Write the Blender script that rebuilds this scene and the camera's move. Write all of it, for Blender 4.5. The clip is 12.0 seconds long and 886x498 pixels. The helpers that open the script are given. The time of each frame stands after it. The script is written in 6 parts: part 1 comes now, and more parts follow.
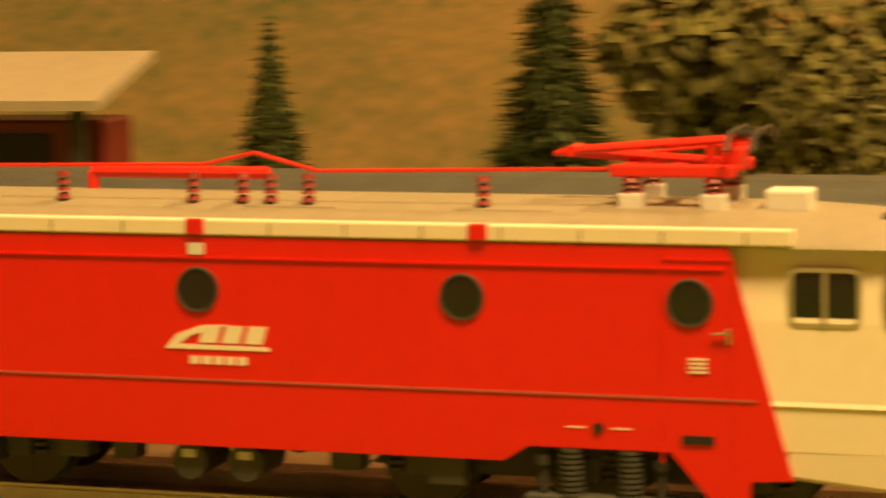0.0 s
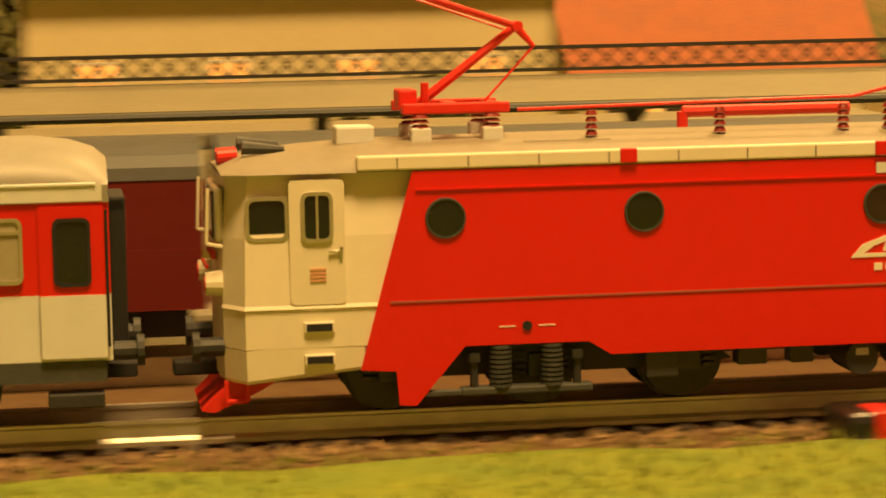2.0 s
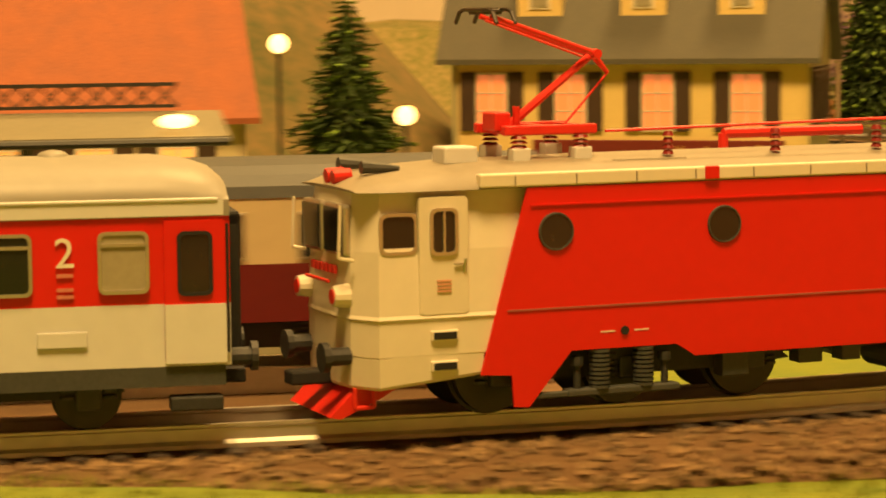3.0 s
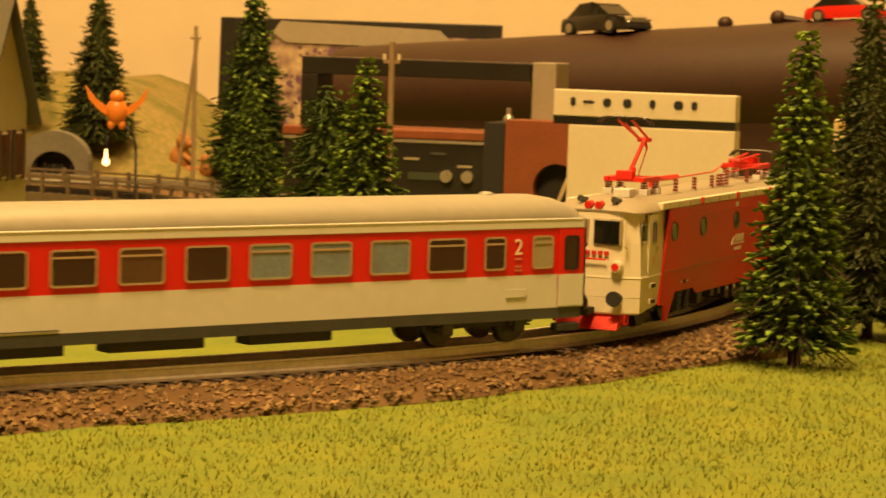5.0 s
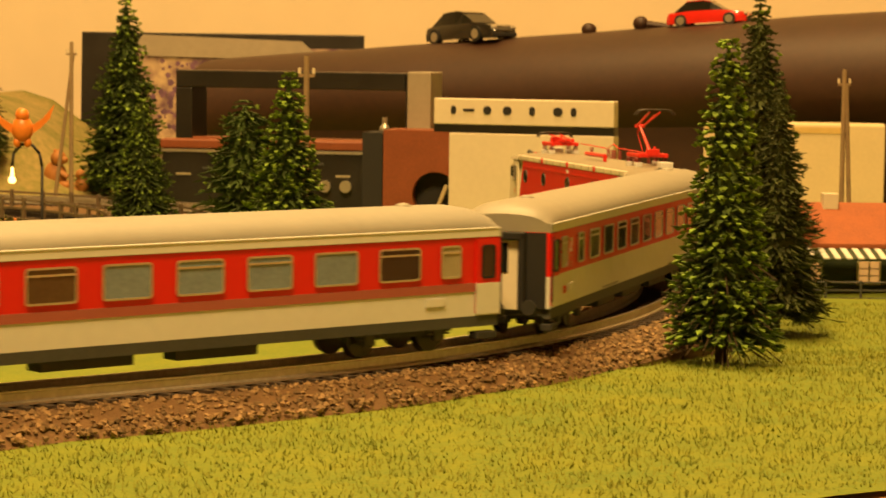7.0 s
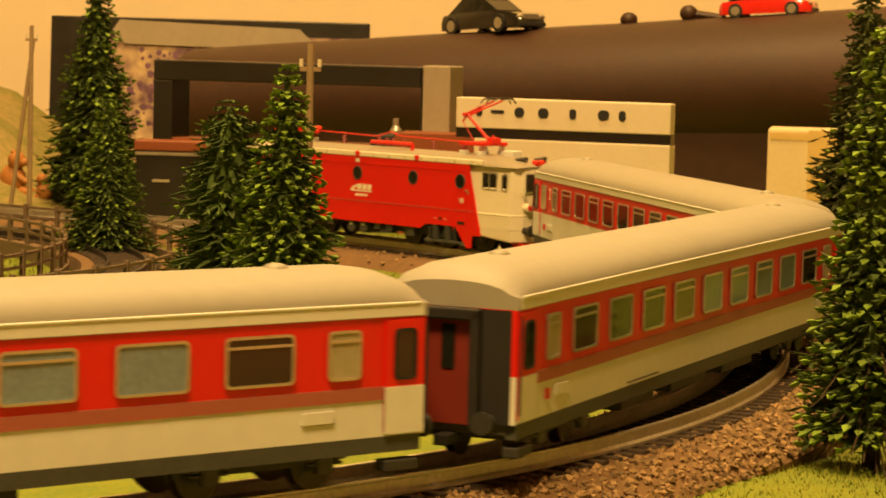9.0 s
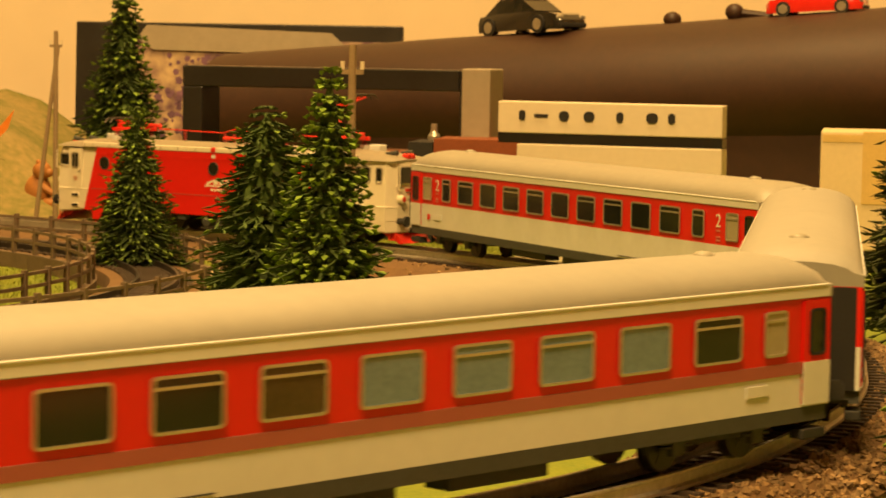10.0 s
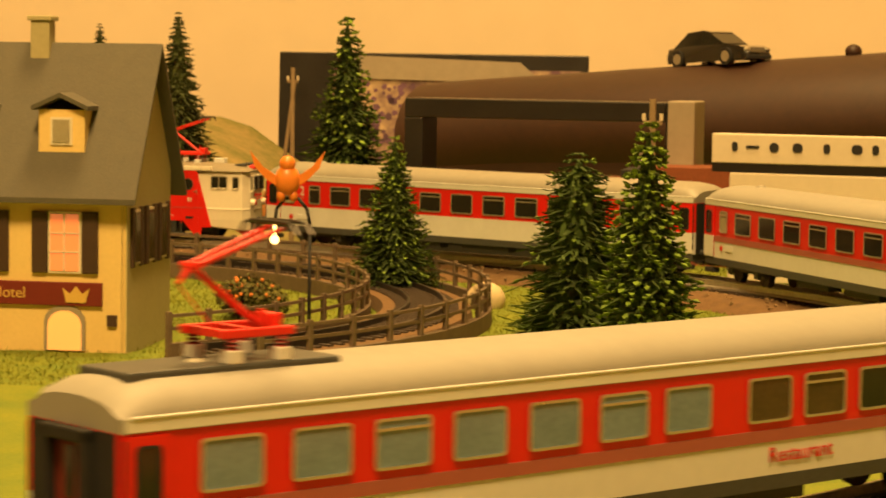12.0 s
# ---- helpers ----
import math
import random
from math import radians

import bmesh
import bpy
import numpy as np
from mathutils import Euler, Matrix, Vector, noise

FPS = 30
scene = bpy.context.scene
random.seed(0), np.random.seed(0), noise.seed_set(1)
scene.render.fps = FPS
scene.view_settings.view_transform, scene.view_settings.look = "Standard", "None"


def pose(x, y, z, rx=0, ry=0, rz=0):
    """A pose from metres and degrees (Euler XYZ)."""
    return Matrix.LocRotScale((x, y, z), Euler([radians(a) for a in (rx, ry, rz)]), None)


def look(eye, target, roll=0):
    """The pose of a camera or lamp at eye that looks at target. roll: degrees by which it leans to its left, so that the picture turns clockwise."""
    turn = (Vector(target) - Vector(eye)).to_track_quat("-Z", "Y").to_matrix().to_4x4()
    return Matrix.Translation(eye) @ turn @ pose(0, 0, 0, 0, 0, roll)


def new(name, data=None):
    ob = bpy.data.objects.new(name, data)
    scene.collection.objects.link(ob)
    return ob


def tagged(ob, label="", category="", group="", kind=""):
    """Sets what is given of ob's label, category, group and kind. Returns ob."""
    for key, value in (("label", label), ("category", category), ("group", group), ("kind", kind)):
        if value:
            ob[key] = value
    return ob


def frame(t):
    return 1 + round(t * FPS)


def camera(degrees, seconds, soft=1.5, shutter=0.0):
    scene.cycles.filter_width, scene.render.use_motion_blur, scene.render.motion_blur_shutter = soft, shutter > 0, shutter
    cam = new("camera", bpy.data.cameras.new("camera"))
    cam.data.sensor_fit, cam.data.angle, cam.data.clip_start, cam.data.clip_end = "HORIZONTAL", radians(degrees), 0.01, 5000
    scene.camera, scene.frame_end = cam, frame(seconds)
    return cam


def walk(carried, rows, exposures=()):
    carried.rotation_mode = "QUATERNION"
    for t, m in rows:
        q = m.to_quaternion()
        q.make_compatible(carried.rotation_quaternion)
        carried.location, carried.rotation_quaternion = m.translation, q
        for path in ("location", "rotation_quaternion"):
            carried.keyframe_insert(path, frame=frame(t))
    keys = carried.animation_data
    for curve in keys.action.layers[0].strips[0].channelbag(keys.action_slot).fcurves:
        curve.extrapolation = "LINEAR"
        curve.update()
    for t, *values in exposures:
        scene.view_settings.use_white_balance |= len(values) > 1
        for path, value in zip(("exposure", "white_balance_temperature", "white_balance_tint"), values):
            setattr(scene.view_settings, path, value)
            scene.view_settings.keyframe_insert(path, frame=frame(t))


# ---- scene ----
CAMERA_ROWS = [
    (0.0, look((-0.2751, -0.0263, 0.0840), (-0.9084, 0.7373, -0.0417), -1.09)),
    (0.5, look((-0.2890, -0.0730, 0.0834), (-0.6898, 0.8351, -0.0377), -0.13)),
    (1.0, look((-0.2338, -0.0642, 0.0790), (-0.5610, 0.8733, -0.0388), -0.09)),
    (1.5, look((-0.1662, -0.0668, 0.0755), (-0.4437, 0.8869, -0.0406), -0.12)),
    (2.0, look((-0.0961, -0.0249, 0.0723), (-0.3208, 0.9433, -0.0379), -1.05)),
    (2.5, look((-0.0184, 0.0106, 0.0690), (-0.2057, 0.9876, -0.0333), 0.07)),
    (3.0, look((0.0794, 0.0226, 0.0712), (-0.0956, 1.0026, -0.0240), -0.59)),
    (4.8, look((0.3732, -0.0995, 0.0917), (0.2598, 0.8906, 0.0098), 2.29)),
    (5.0, look((0.3709, -0.0873, 0.0947), (0.2790, 0.9051, 0.0125), 1.81)),
    (5.5, look((0.3719, -0.1238, 0.1002), (0.2982, 0.8699, 0.0161), 2.01)),
    (6.0, look((0.3655, -0.1471, 0.1012), (0.3082, 0.8475, 0.0146), 2.30)),
    (6.5, look((0.3518, -0.1545, 0.1008), (0.3109, 0.8410, 0.0156), 2.21)),
    (7.0, look((0.3297, -0.1094, 0.0960), (0.3108, 0.8874, 0.0182), 0.79)),
    (7.2, look((0.3235, -0.1293, 0.0930), (0.3087, 0.8682, 0.0242), 1.20)),
    (9.0, look((0.3084, 0.1305, 0.0942), (0.2932, 1.1272, 0.0139), 1.53)),
    (9.5, look((0.3047, 0.1677, 0.0926), (0.2875, 1.1646, 0.0159), 0.99)),
    (10.0, look((0.2997, 0.1830, 0.0926), (0.2737, 1.1796, 0.0140), 0.96)),
    (10.5, look((0.2839, 0.1788, 0.0943), (0.2478, 1.1756, 0.0222), 0.74)),
    (11.0, look((0.2615, 0.1570, 0.0973), (0.2033, 1.1530, 0.0285), -0.26)),
    (11.5, look((0.2499, 0.1242, 0.0989), (0.1911, 1.1196, 0.0226), 0.68)),
    (12.0, look((0.2350, 0.0732, 0.1076), (0.1713, 1.0683, 0.0313), 0.81)),
]
cam = camera(20.0, 12.0, soft=1.6, shutter=0.35)
cam.data.dof.use_dof, cam.data.dof.focus_distance, cam.data.dof.aperture_fstop = True, 0.62, 140.0
walk(cam, CAMERA_ROWS, exposures=[(0.0, 0.35), (1.0, 0.3), (1.7, 0.0), (12.0, 0.0)])

# ---- light: a warm room lamp over the layout, a dim room around ----
world = bpy.data.worlds.new("room_air")
scene.world = world
world.use_nodes = True
world.node_tree.nodes["Background"].inputs[0].default_value = (1.0, 0.58, 0.20, 1)
world.node_tree.nodes["Background"].inputs[1].default_value = 0.7


def room_lamp(x, y, z, size, power, color, target):
    data = bpy.data.lights.new("room_lamp", "AREA")
    data.shape, data.size, data.energy, data.color = "DISK", size, power, color
    ob = new("room_lamp", data)
    ob.matrix_world = look((x, y, z), target)
    return ob


room_lamp(0.1, -0.1, 1.55, 0.45, 55.0, (1.0, 0.60, 0.205), (0.05, 0.8, 0))
room_lamp(0.2, 1.3, 1.6, 0.4, 40.0, (1.0, 0.60, 0.205), (0.2, 1.3, 0))


# ---- materials ----
def mat(name, color, rough=0.6, metal=0.0, vary=0.12, scale=120.0, bump=0.1, coat=0.0, second=None, amount=0.5, fine=9.0):
    m = bpy.data.materials.new(name)
    m.use_nodes = True
    nt = m.node_tree
    b = nt.nodes["Principled BSDF"]
    b.inputs["Roughness"].default_value, b.inputs["Metallic"].default_value = rough, metal
    b.inputs["Coat Weight"].default_value = coat
    tc = nt.nodes.new("ShaderNodeTexCoord")
    n1, n2 = nt.nodes.new("ShaderNodeTexNoise"), nt.nodes.new("ShaderNodeTexNoise")
    n1.inputs["Scale"].default_value, n2.inputs["Scale"].default_value = scale, scale * fine
    n1.inputs["Detail"].default_value, n2.inputs["Detail"].default_value = 4.0, 3.0
    for n in (n1, n2):
        nt.links.new(tc.outputs["Object"], n.inputs["Vector"])
    both = nt.nodes.new("ShaderNodeMath")
    both.operation = "MULTIPLY_ADD"
    both.inputs[1].default_value = 0.5
    half = nt.nodes.new("ShaderNodeMath")
    half.operation, half.inputs[1].default_value = "MULTIPLY", 0.5
    nt.links.new(n2.outputs["Fac"], half.inputs[0])
    nt.links.new(n1.outputs["Fac"], both.inputs[0])
    nt.links.new(half.outputs[0], both.inputs[2])
    ramp = nt.nodes.new("ShaderNodeValToRGB")
    c = np.array(color)
    lo, hi = c * (1 - vary), np.minimum(c * (1 + vary), 1)
    if second is not None:
        lo, hi = c, np.array(second)
    e = ramp.color_ramp.elements
    e[0].position, e[1].position = 0.5 - amount * 0.4, 0.5 + amount * 0.4
    e[0].color, e[1].color = (*lo, 1), (*hi, 1)
    nt.links.new(both.outputs[0], ramp.inputs[0])
    nt.links.new(ramp.outputs[0], b.inputs["Base Color"])
    rr = nt.nodes.new("ShaderNodeMapRange")
    rr.inputs["To Min"].default_value, rr.inputs["To Max"].default_value = max(rough - 0.08, 0.03), min(rough + 0.1, 1)
    nt.links.new(n1.outputs["Fac"], rr.inputs["Value"])
    nt.links.new(rr.outputs[0], b.inputs["Roughness"])
    if bump:
        bp = nt.nodes.new("ShaderNodeBump")
        bp.inputs["Strength"].default_value, bp.inputs["Distance"].default_value = bump, 0.0006
        nt.links.new(both.outputs[0], bp.inputs["Height"])
        nt.links.new(bp.outputs[0], b.inputs["Normal"])
    return m


def glow(name, color, strength):
    m = bpy.data.materials.new(name)
    m.use_nodes = True
    b = m.node_tree.nodes["Principled BSDF"]
    b.inputs["Base Color"].default_value = (*color, 1)
    b.inputs["Emission Color"].default_value = (*color, 1)
    b.inputs["Emission Strength"].default_value = strength
    return m


def island(m, spread=0.35):
    """Vary a material's lightness from piece to piece."""
    nt = m.node_tree
    b = nt.nodes["Principled BSDF"]
    src = b.inputs["Base Color"].links[0].from_socket
    geo, hsv, mr = nt.nodes.new("ShaderNodeNewGeometry"), nt.nodes.new("ShaderNodeHueSaturation"), nt.nodes.new("ShaderNodeMapRange")
    mr.inputs["To Min"].default_value, mr.inputs["To Max"].default_value = 1 - spread, 1 + spread
    nt.links.new(geo.outputs["Random Per Island"], mr.inputs["Value"])
    nt.links.new(mr.outputs[0], hsv.inputs["Value"])
    nt.links.new(src, hsv.inputs["Color"])
    nt.links.new(hsv.outputs[0], b.inputs["Base Color"])
    return m


RED = mat("traffic_red_paint", (0.64, 0.0085, 0.0045), 0.40, vary=0.05, scale=40, bump=0.03, coat=0.04)
DULL_RED = mat("faded_red_stripe", (0.36, 0.10, 0.08), 0.45, vary=0.05, scale=40, bump=0.03)
CREAM = mat("cream_white_paint", (0.74, 0.69, 0.55), 0.38, vary=0.04, scale=40, bump=0.03, coat=0.15)
COACH_WHITE = mat("coach_light_grey_paint", (0.66, 0.68, 0.66), 0.42, vary=0.05, scale=30, bump=0.03)
ROOF_PALE = mat("pale_cream_roof_paint", (0.285, 0.282, 0.245), 0.6, vary=0.06, scale=30, bump=0.04)
ROOF_GREY = mat("roof_grey_paint", (0.27, 0.26, 0.21), 0.5, vary=0.08, scale=30, bump=0.04)
LOCO_ROOF = mat("loco_roof_beige_grey", (0.25, 0.22, 0.155), 0.6, vary=0.10, scale=40, bump=0.05)
UNDER = mat("underframe_dark_grey", (0.028, 0.029, 0.028), 0.6, vary=0.25, scale=150, bump=0.2)
UNDER_LIGHT = mat("underframe_grey_plastic", (0.055, 0.060, 0.056), 0.55, vary=0.2, scale=150, bump=0.15)
BLACK = mat("black_rubber", (0.012, 0.012, 0.012), 0.7, vary=0.3, scale=150)
STEEL = mat("bright_rail_steel", (0.62, 0.60, 0.54), 0.42, 0.85, vary=0.2, scale=60, bump=0.1)
WHEEL = mat("dark_wheel_steel", (0.06, 0.055, 0.05), 0.4, 0.7, vary=0.2, scale=200)
CHROME = mat("window_frame_metal", (0.55, 0.53, 0.46), 0.3, 0.8, vary=0.1, scale=200, bump=0.05)
RED_PART = mat("red_plastic_part", (0.66, 0.022, 0.012), 0.42, vary=0.08, scale=120, bump=0.05)
INSUL = mat("brown_red_insulator", (0.20, 0.012, 0.010), 0.35, vary=0.15, scale=200)
GLASS_DARK = mat("dark_window_glass", (0.012, 0.013, 0.010), 0.08, vary=0.3, scale=60, bump=0.0)
GLASS_BLUE = mat("blue_seat_behind_glass", (0.17, 0.25, 0.31), 0.12, vary=0.25, scale=90, bump=0.0)
GLASS_FROST = mat("frosted_window_glass", (0.34, 0.31, 0.21), 0.3, vary=0.1, scale=90, bump=0.0)
GLASS_BROWN = mat("brown_curtained_glass", (0.07, 0.045, 0.02), 0.12, vary=0.3, scale=90, bump=0.0)
WHITE_PRINT = mat("white_lettering", (0.78, 0.74, 0.62), 0.5, vary=0.03)
FAINT_PRINT = mat("faint_red_notice", (0.66, 0.34, 0.22), 0.5, vary=0.05)
RED_PRINT = mat("red_lettering", (0.55, 0.03, 0.02), 0.5, vary=0.05)
GRASS = mat("static_grass", (0.085, 0.150, 0.006), 0.9, scale=55, bump=0.6, second=(0.20, 0.22, 0.009), amount=0.5, fine=12)
BLADE = island(mat("grass_fibre", (0.10, 0.155, 0.007), 0.8, scale=30, bump=0, second=(0.22, 0.205, 0.012), amount=0.6), 0.22)
BALLAST = mat("brown_ballast_bed", (0.085, 0.046, 0.018), 0.9, scale=160, bump=0.9, second=(0.19, 0.11, 0.045), amount=0.6)
STONE = island(mat("ballast_stone", (0.215, 0.140, 0.066), 0.9, vary=0.3, scale=300, bump=0.3), 0.5)
TIE = mat("dark_brown_sleeper", (0.045, 0.032, 0.022), 0.7, vary=0.3, scale=200, bump=0.3)
WALL = mat("warm_plaster_wall", (0.72, 0.62, 0.44), 0.9, vary=0.04, scale=3, bump=0.05)
WOOD = mat("varnished_wood_edge", (0.42, 0.20, 0.07), 0.45, scale=12, bump=0.1, second=(0.55, 0.28, 0.11), amount=0.7)
BARK = mat("brown_bark", (0.06, 0.04, 0.022), 0.9, vary=0.4, scale=200, bump=0.6)
NEEDLE = island(mat("dark_green_needles", (0.050, 0.085, 0.016), 0.95, vary=0.3, scale=60, bump=0), 0.45)
NEEDLE_BLACK = island(mat("blackish_green_needles", (0.058, 0.075, 0.020), 0.95, vary=0.3, scale=60, bump=0), 0.4)
TIP = island(mat("light_green_tips", (0.16, 0.26, 0.028), 0.95, vary=0.2, scale=60, bump=0), 0.4)
BUSH = island(mat("olive_foliage", (0.085, 0.080, 0.014), 0.85, vary=0.3, scale=60, bump=0), 0.4)
GREY_WOOD = mat("weathered_pole_wood", (0.26, 0.19, 0.11), 0.8, vary=0.2, scale=150, bump=0.3)
FENCE_MAT = mat("grey_brown_fence_wood", (0.15, 0.11, 0.07), 0.8, vary=0.25, scale=150, bump=0.3)
YELLOW_WALL = mat("yellow_render_wall", (0.74, 0.56, 0.22), 0.8, vary=0.06, scale=60, bump=0.15)
GREEN_GREY = mat("olive_gable_render", (0.40, 0.37, 0.20), 0.85, vary=0.08, scale=60, bump=0.15)
SLATE = mat("dark_slate_roof", (0.09, 0.085, 0.06), 0.75, vary=0.15, scale=150, bump=0.3)
SHUTTER = mat("dark_brown_shutter", (0.05, 0.026, 0.014), 0.6, vary=0.2, scale=200, bump=0.2)
TILE_RED = mat("terracotta_roof", (0.30, 0.090, 0.032), 0.8, vary=0.2, scale=120, bump=0.4)
SIGN_RED = mat("dark_red_sign", (0.16, 0.018, 0.012), 0.5, vary=0.1)
GOLD = mat("gold_lettering", (0.62, 0.42, 0.10), 0.5, vary=0.1)
LEATHER = mat("dark_brown_leatherette", (0.034, 0.0125, 0.005), 0.55, vary=0.25, scale=14, bump=0.12, fine=14)
BLACK_PLASTIC = mat("black_plastic_case", (0.015, 0.014, 0.012), 0.35, vary=0.3, scale=40)
WHITE_PLASTIC = mat("ivory_plastic", (0.66, 0.60, 0.46), 0.45, vary=0.05, scale=30, bump=0.03)
BROWN_BOX = mat("red_brown_chipboard", (0.21, 0.055, 0.018), 0.5, vary=0.2, scale=60, bump=0.1)
CARD = mat("cream_card", (0.62, 0.52, 0.32), 0.8, vary=0.06, scale=40)
TAPE = mat("yellowed_tape", (0.58, 0.42, 0.15), 0.5, vary=0.1)
PICTURE_MAT = mat("printed_floral_picture", (0.55, 0.42, 0.25), 0.5, scale=26, bump=0, second=(0.12, 0.06, 0.09), amount=0.25, fine=3)
PURPLE = island(mat("violet_flower_print", (0.13, 0.065, 0.12), 0.6, vary=0.3, scale=60, bump=0), 0.4)
GREY_CARD = mat("grey_folder", (0.30, 0.26, 0.19), 0.6, vary=0.1, scale=20)
CAR_BLACK = mat("black_car_paint", (0.012, 0.012, 0.010), 0.12, vary=0.2, scale=30, bump=0, coat=0.8)
CAR_RED = mat("red_car_paint", (0.55, 0.018, 0.010), 0.15, vary=0.1, scale=30, bump=0, coat=0.8)
ORANGE = mat("orange_plastic_toy", (0.72, 0.22, 0.03), 0.35, vary=0.08, scale=60, bump=0.05)
BEAR_BROWN = mat("tan_brown_figure", (0.36, 0.15, 0.035), 0.6, vary=0.2, scale=120, bump=0.2)
ROCK = mat("painted_plaster_hill", (0.30, 0.22, 0.085), 0.9, scale=22, bump=0.4, second=(0.10, 0.12, 0.015), amount=0.45)
BANK = mat("dark_planted_bank", (0.16, 0.10, 0.028), 0.9, scale=14, bump=0.4, second=(0.055, 0.062, 0.012), amount=0.4)
TUNNEL_GREY = mat("grey_tunnel_stone", (0.16, 0.15, 0.12), 0.9, vary=0.25, scale=120, bump=0.6)
CANOPY = mat("olive_grey_canopy", (0.19, 0.17, 0.10), 0.6, vary=0.12, scale=60, bump=0.1)
DARK_IRON = mat("dark_iron_paint", (0.035, 0.034, 0.028), 0.55, 0.2, vary=0.2, scale=150)
MAROON = mat("maroon_coach_paint", (0.13, 0.010, 0.010), 0.4, vary=0.1, scale=40, bump=0.03)
BEIGE = mat("beige_coach_paint", (0.60, 0.50, 0.28), 0.45, vary=0.06, scale=40, bump=0.03)
GREEN_HUT = mat("dark_green_boards", (0.030, 0.045, 0.022), 0.7, vary=0.2, scale=120, bump=0.3)
CHALET = mat("brown_log_timber", (0.20, 0.085, 0.028), 0.75, vary=0.25, scale=120, bump=0.4)
BULB = glow("warm_bulb", (1.0, 0.58, 0.17), 5.0)
LIT = glow("lit_window", (1.0, 0.50, 0.13), 0.45)
LIT_RED = glow("lit_curtained_window", (1.0, 0.30, 0.10), 0.35)


# ---- mesh helpers ----
def thing(name, label, category, m=None, group="", kind=""):
    ob = new(name)
    ob.empty_display_size = 0.01
    if m is not None:
        ob.matrix_basis = m
    return tagged(ob, label, category, group, kind)


def to_mesh(name, bm, material, smooth=False):
    me = bpy.data.meshes.new(name)
    bmesh.ops.recalc_face_normals(bm, faces=bm.faces[:])
    if smooth:
        for e in bm.edges:
            e.smooth = len(e.link_faces) != 2 or e.calc_face_angle(0) < 0.65
    bm.to_mesh(me)
    bm.free()
    me.materials.append(material)
    if smooth:
        me.polygons.foreach_set("use_smooth", [True] * len(me.polygons))
    return me


def part(name, bm, material, parent, label="", smooth=False):
    ob = new(name, to_mesh(name, bm, material, smooth))
    ob.parent = parent
    if label:
        ob["label"] = label
    return ob


def whole(name, bm, material, label, category="", kind="", group="", smooth=False, m=None):
    ob = new(name, to_mesh(name, bm, material, smooth))
    if m is not None:
        ob.matrix_basis = m
    return tagged(ob, label, category, group, kind)


def box(bm, x0, x1, y0, y1, z0, z1, bevel=0.0, m=None):
    g = bmesh.ops.create_cube(bm, size=1.0)["verts"]
    for v in g:
        v.co = Vector(((x0 + x1) / 2 + v.co.x * (x1 - x0), (y0 + y1) / 2 + v.co.y * (y1 - y0), (z0 + z1) / 2 + v.co.z * (z1 - z0)))
    if bevel:
        edges = list({e for v in g for e in v.link_edges})
        r = bmesh.ops.bevel(bm, geom=edges, offset=bevel, segments=2, affect="EDGES", profile=0.5)
        g = list({v for f in r["faces"] for v in f.verts} | {v for v in g if v.is_valid})
    if m is not None:
        bmesh.ops.transform(bm, matrix=m, verts=g)
    return bm


def bbox(*a, **k):
    return box(bmesh.new(), *a, **k)


def rod(bm, a, b, r, r2=None, n=8):
    """A round bar from a to b."""
    a, b = Vector(a), Vector(b)
    d = b - a
    q = d.to_track_quat("Z", "Y").to_matrix().to_4x4()
    bmesh.ops.create_cone(bm, cap_ends=True, segments=n, radius1=r, radius2=r if r2 is None else r2, depth=d.length,
                          matrix=Matrix.Translation((a + b) / 2) @ q)
    return bm


def brod(*a, **k):
    return rod(bmesh.new(), *a, **k)


def prism(bm, poly, y0, y1):
    """A flat outline in x and z, made solid between y0 and y1."""
    a = [bm.verts.new((x, y0, z)) for x, z in poly]
    b = [bm.verts.new((x, y1, z)) for x, z in poly]
    bm.faces.new(a), bm.faces.new(b[::-1])
    for i in range(len(poly)):
        j = (i + 1) % len(poly)
        bm.faces.new((a[i], a[j], b[j], b[i]))
    return bm


def sweep(bm, rings, closed=True, caps=True):
    """Skin over a row of rings with the same count of points."""
    vs = [[bm.verts.new(p) for p in r] for r in rings]
    for a, b in zip(vs, vs[1:]):
        n = len(a)
        for i in range(n if closed else n - 1):
            j = (i + 1) % n
            bm.faces.new((a[i], a[j], b[j], b[i]))
    if caps and closed:
        bm.faces.new(vs[0]), bm.faces.new(vs[-1][::-1])
    return bm


def ball(bm, c, rx, ry=None, rz=None, u=12, v=8):
    g = bmesh.ops.create_uvsphere(bm, u_segments=u, v_segments=v, radius=1.0)["verts"]
    ry, rz = rx if ry is None else ry, rx if rz is None else rz
    for w in g:
        w.co = Vector((c[0] + w.co.x * rx, c[1] + w.co.y * ry, c[2] + w.co.z * rz))
    return bm


def rounded(x0, x1, z0, z1, r, n=3):
    pts = []
    for cx, cz, a0 in ((x1 - r, z1 - r, 0), (x0 + r, z1 - r, 90), (x0 + r, z0 + r, 180), (x1 - r, z0 + r, 270)):
        for k in range(n + 1):
            a = radians(a0 + 90 * k / n)
            pts.append((cx + r * math.cos(a), cz + r * math.sin(a)))
    return pts


def text(name, body, size, m, material, parent=None):
    cu = bpy.data.curves.new(name, "FONT")
    cu.body, cu.size, cu.extrude, cu.align_x, cu.align_y = body, size, 0.0001, "CENTER", "CENTER"
    cu.materials.append(material)
    ob = new(name, cu)
    ob.parent = parent
    ob.matrix_basis = m
    return ob


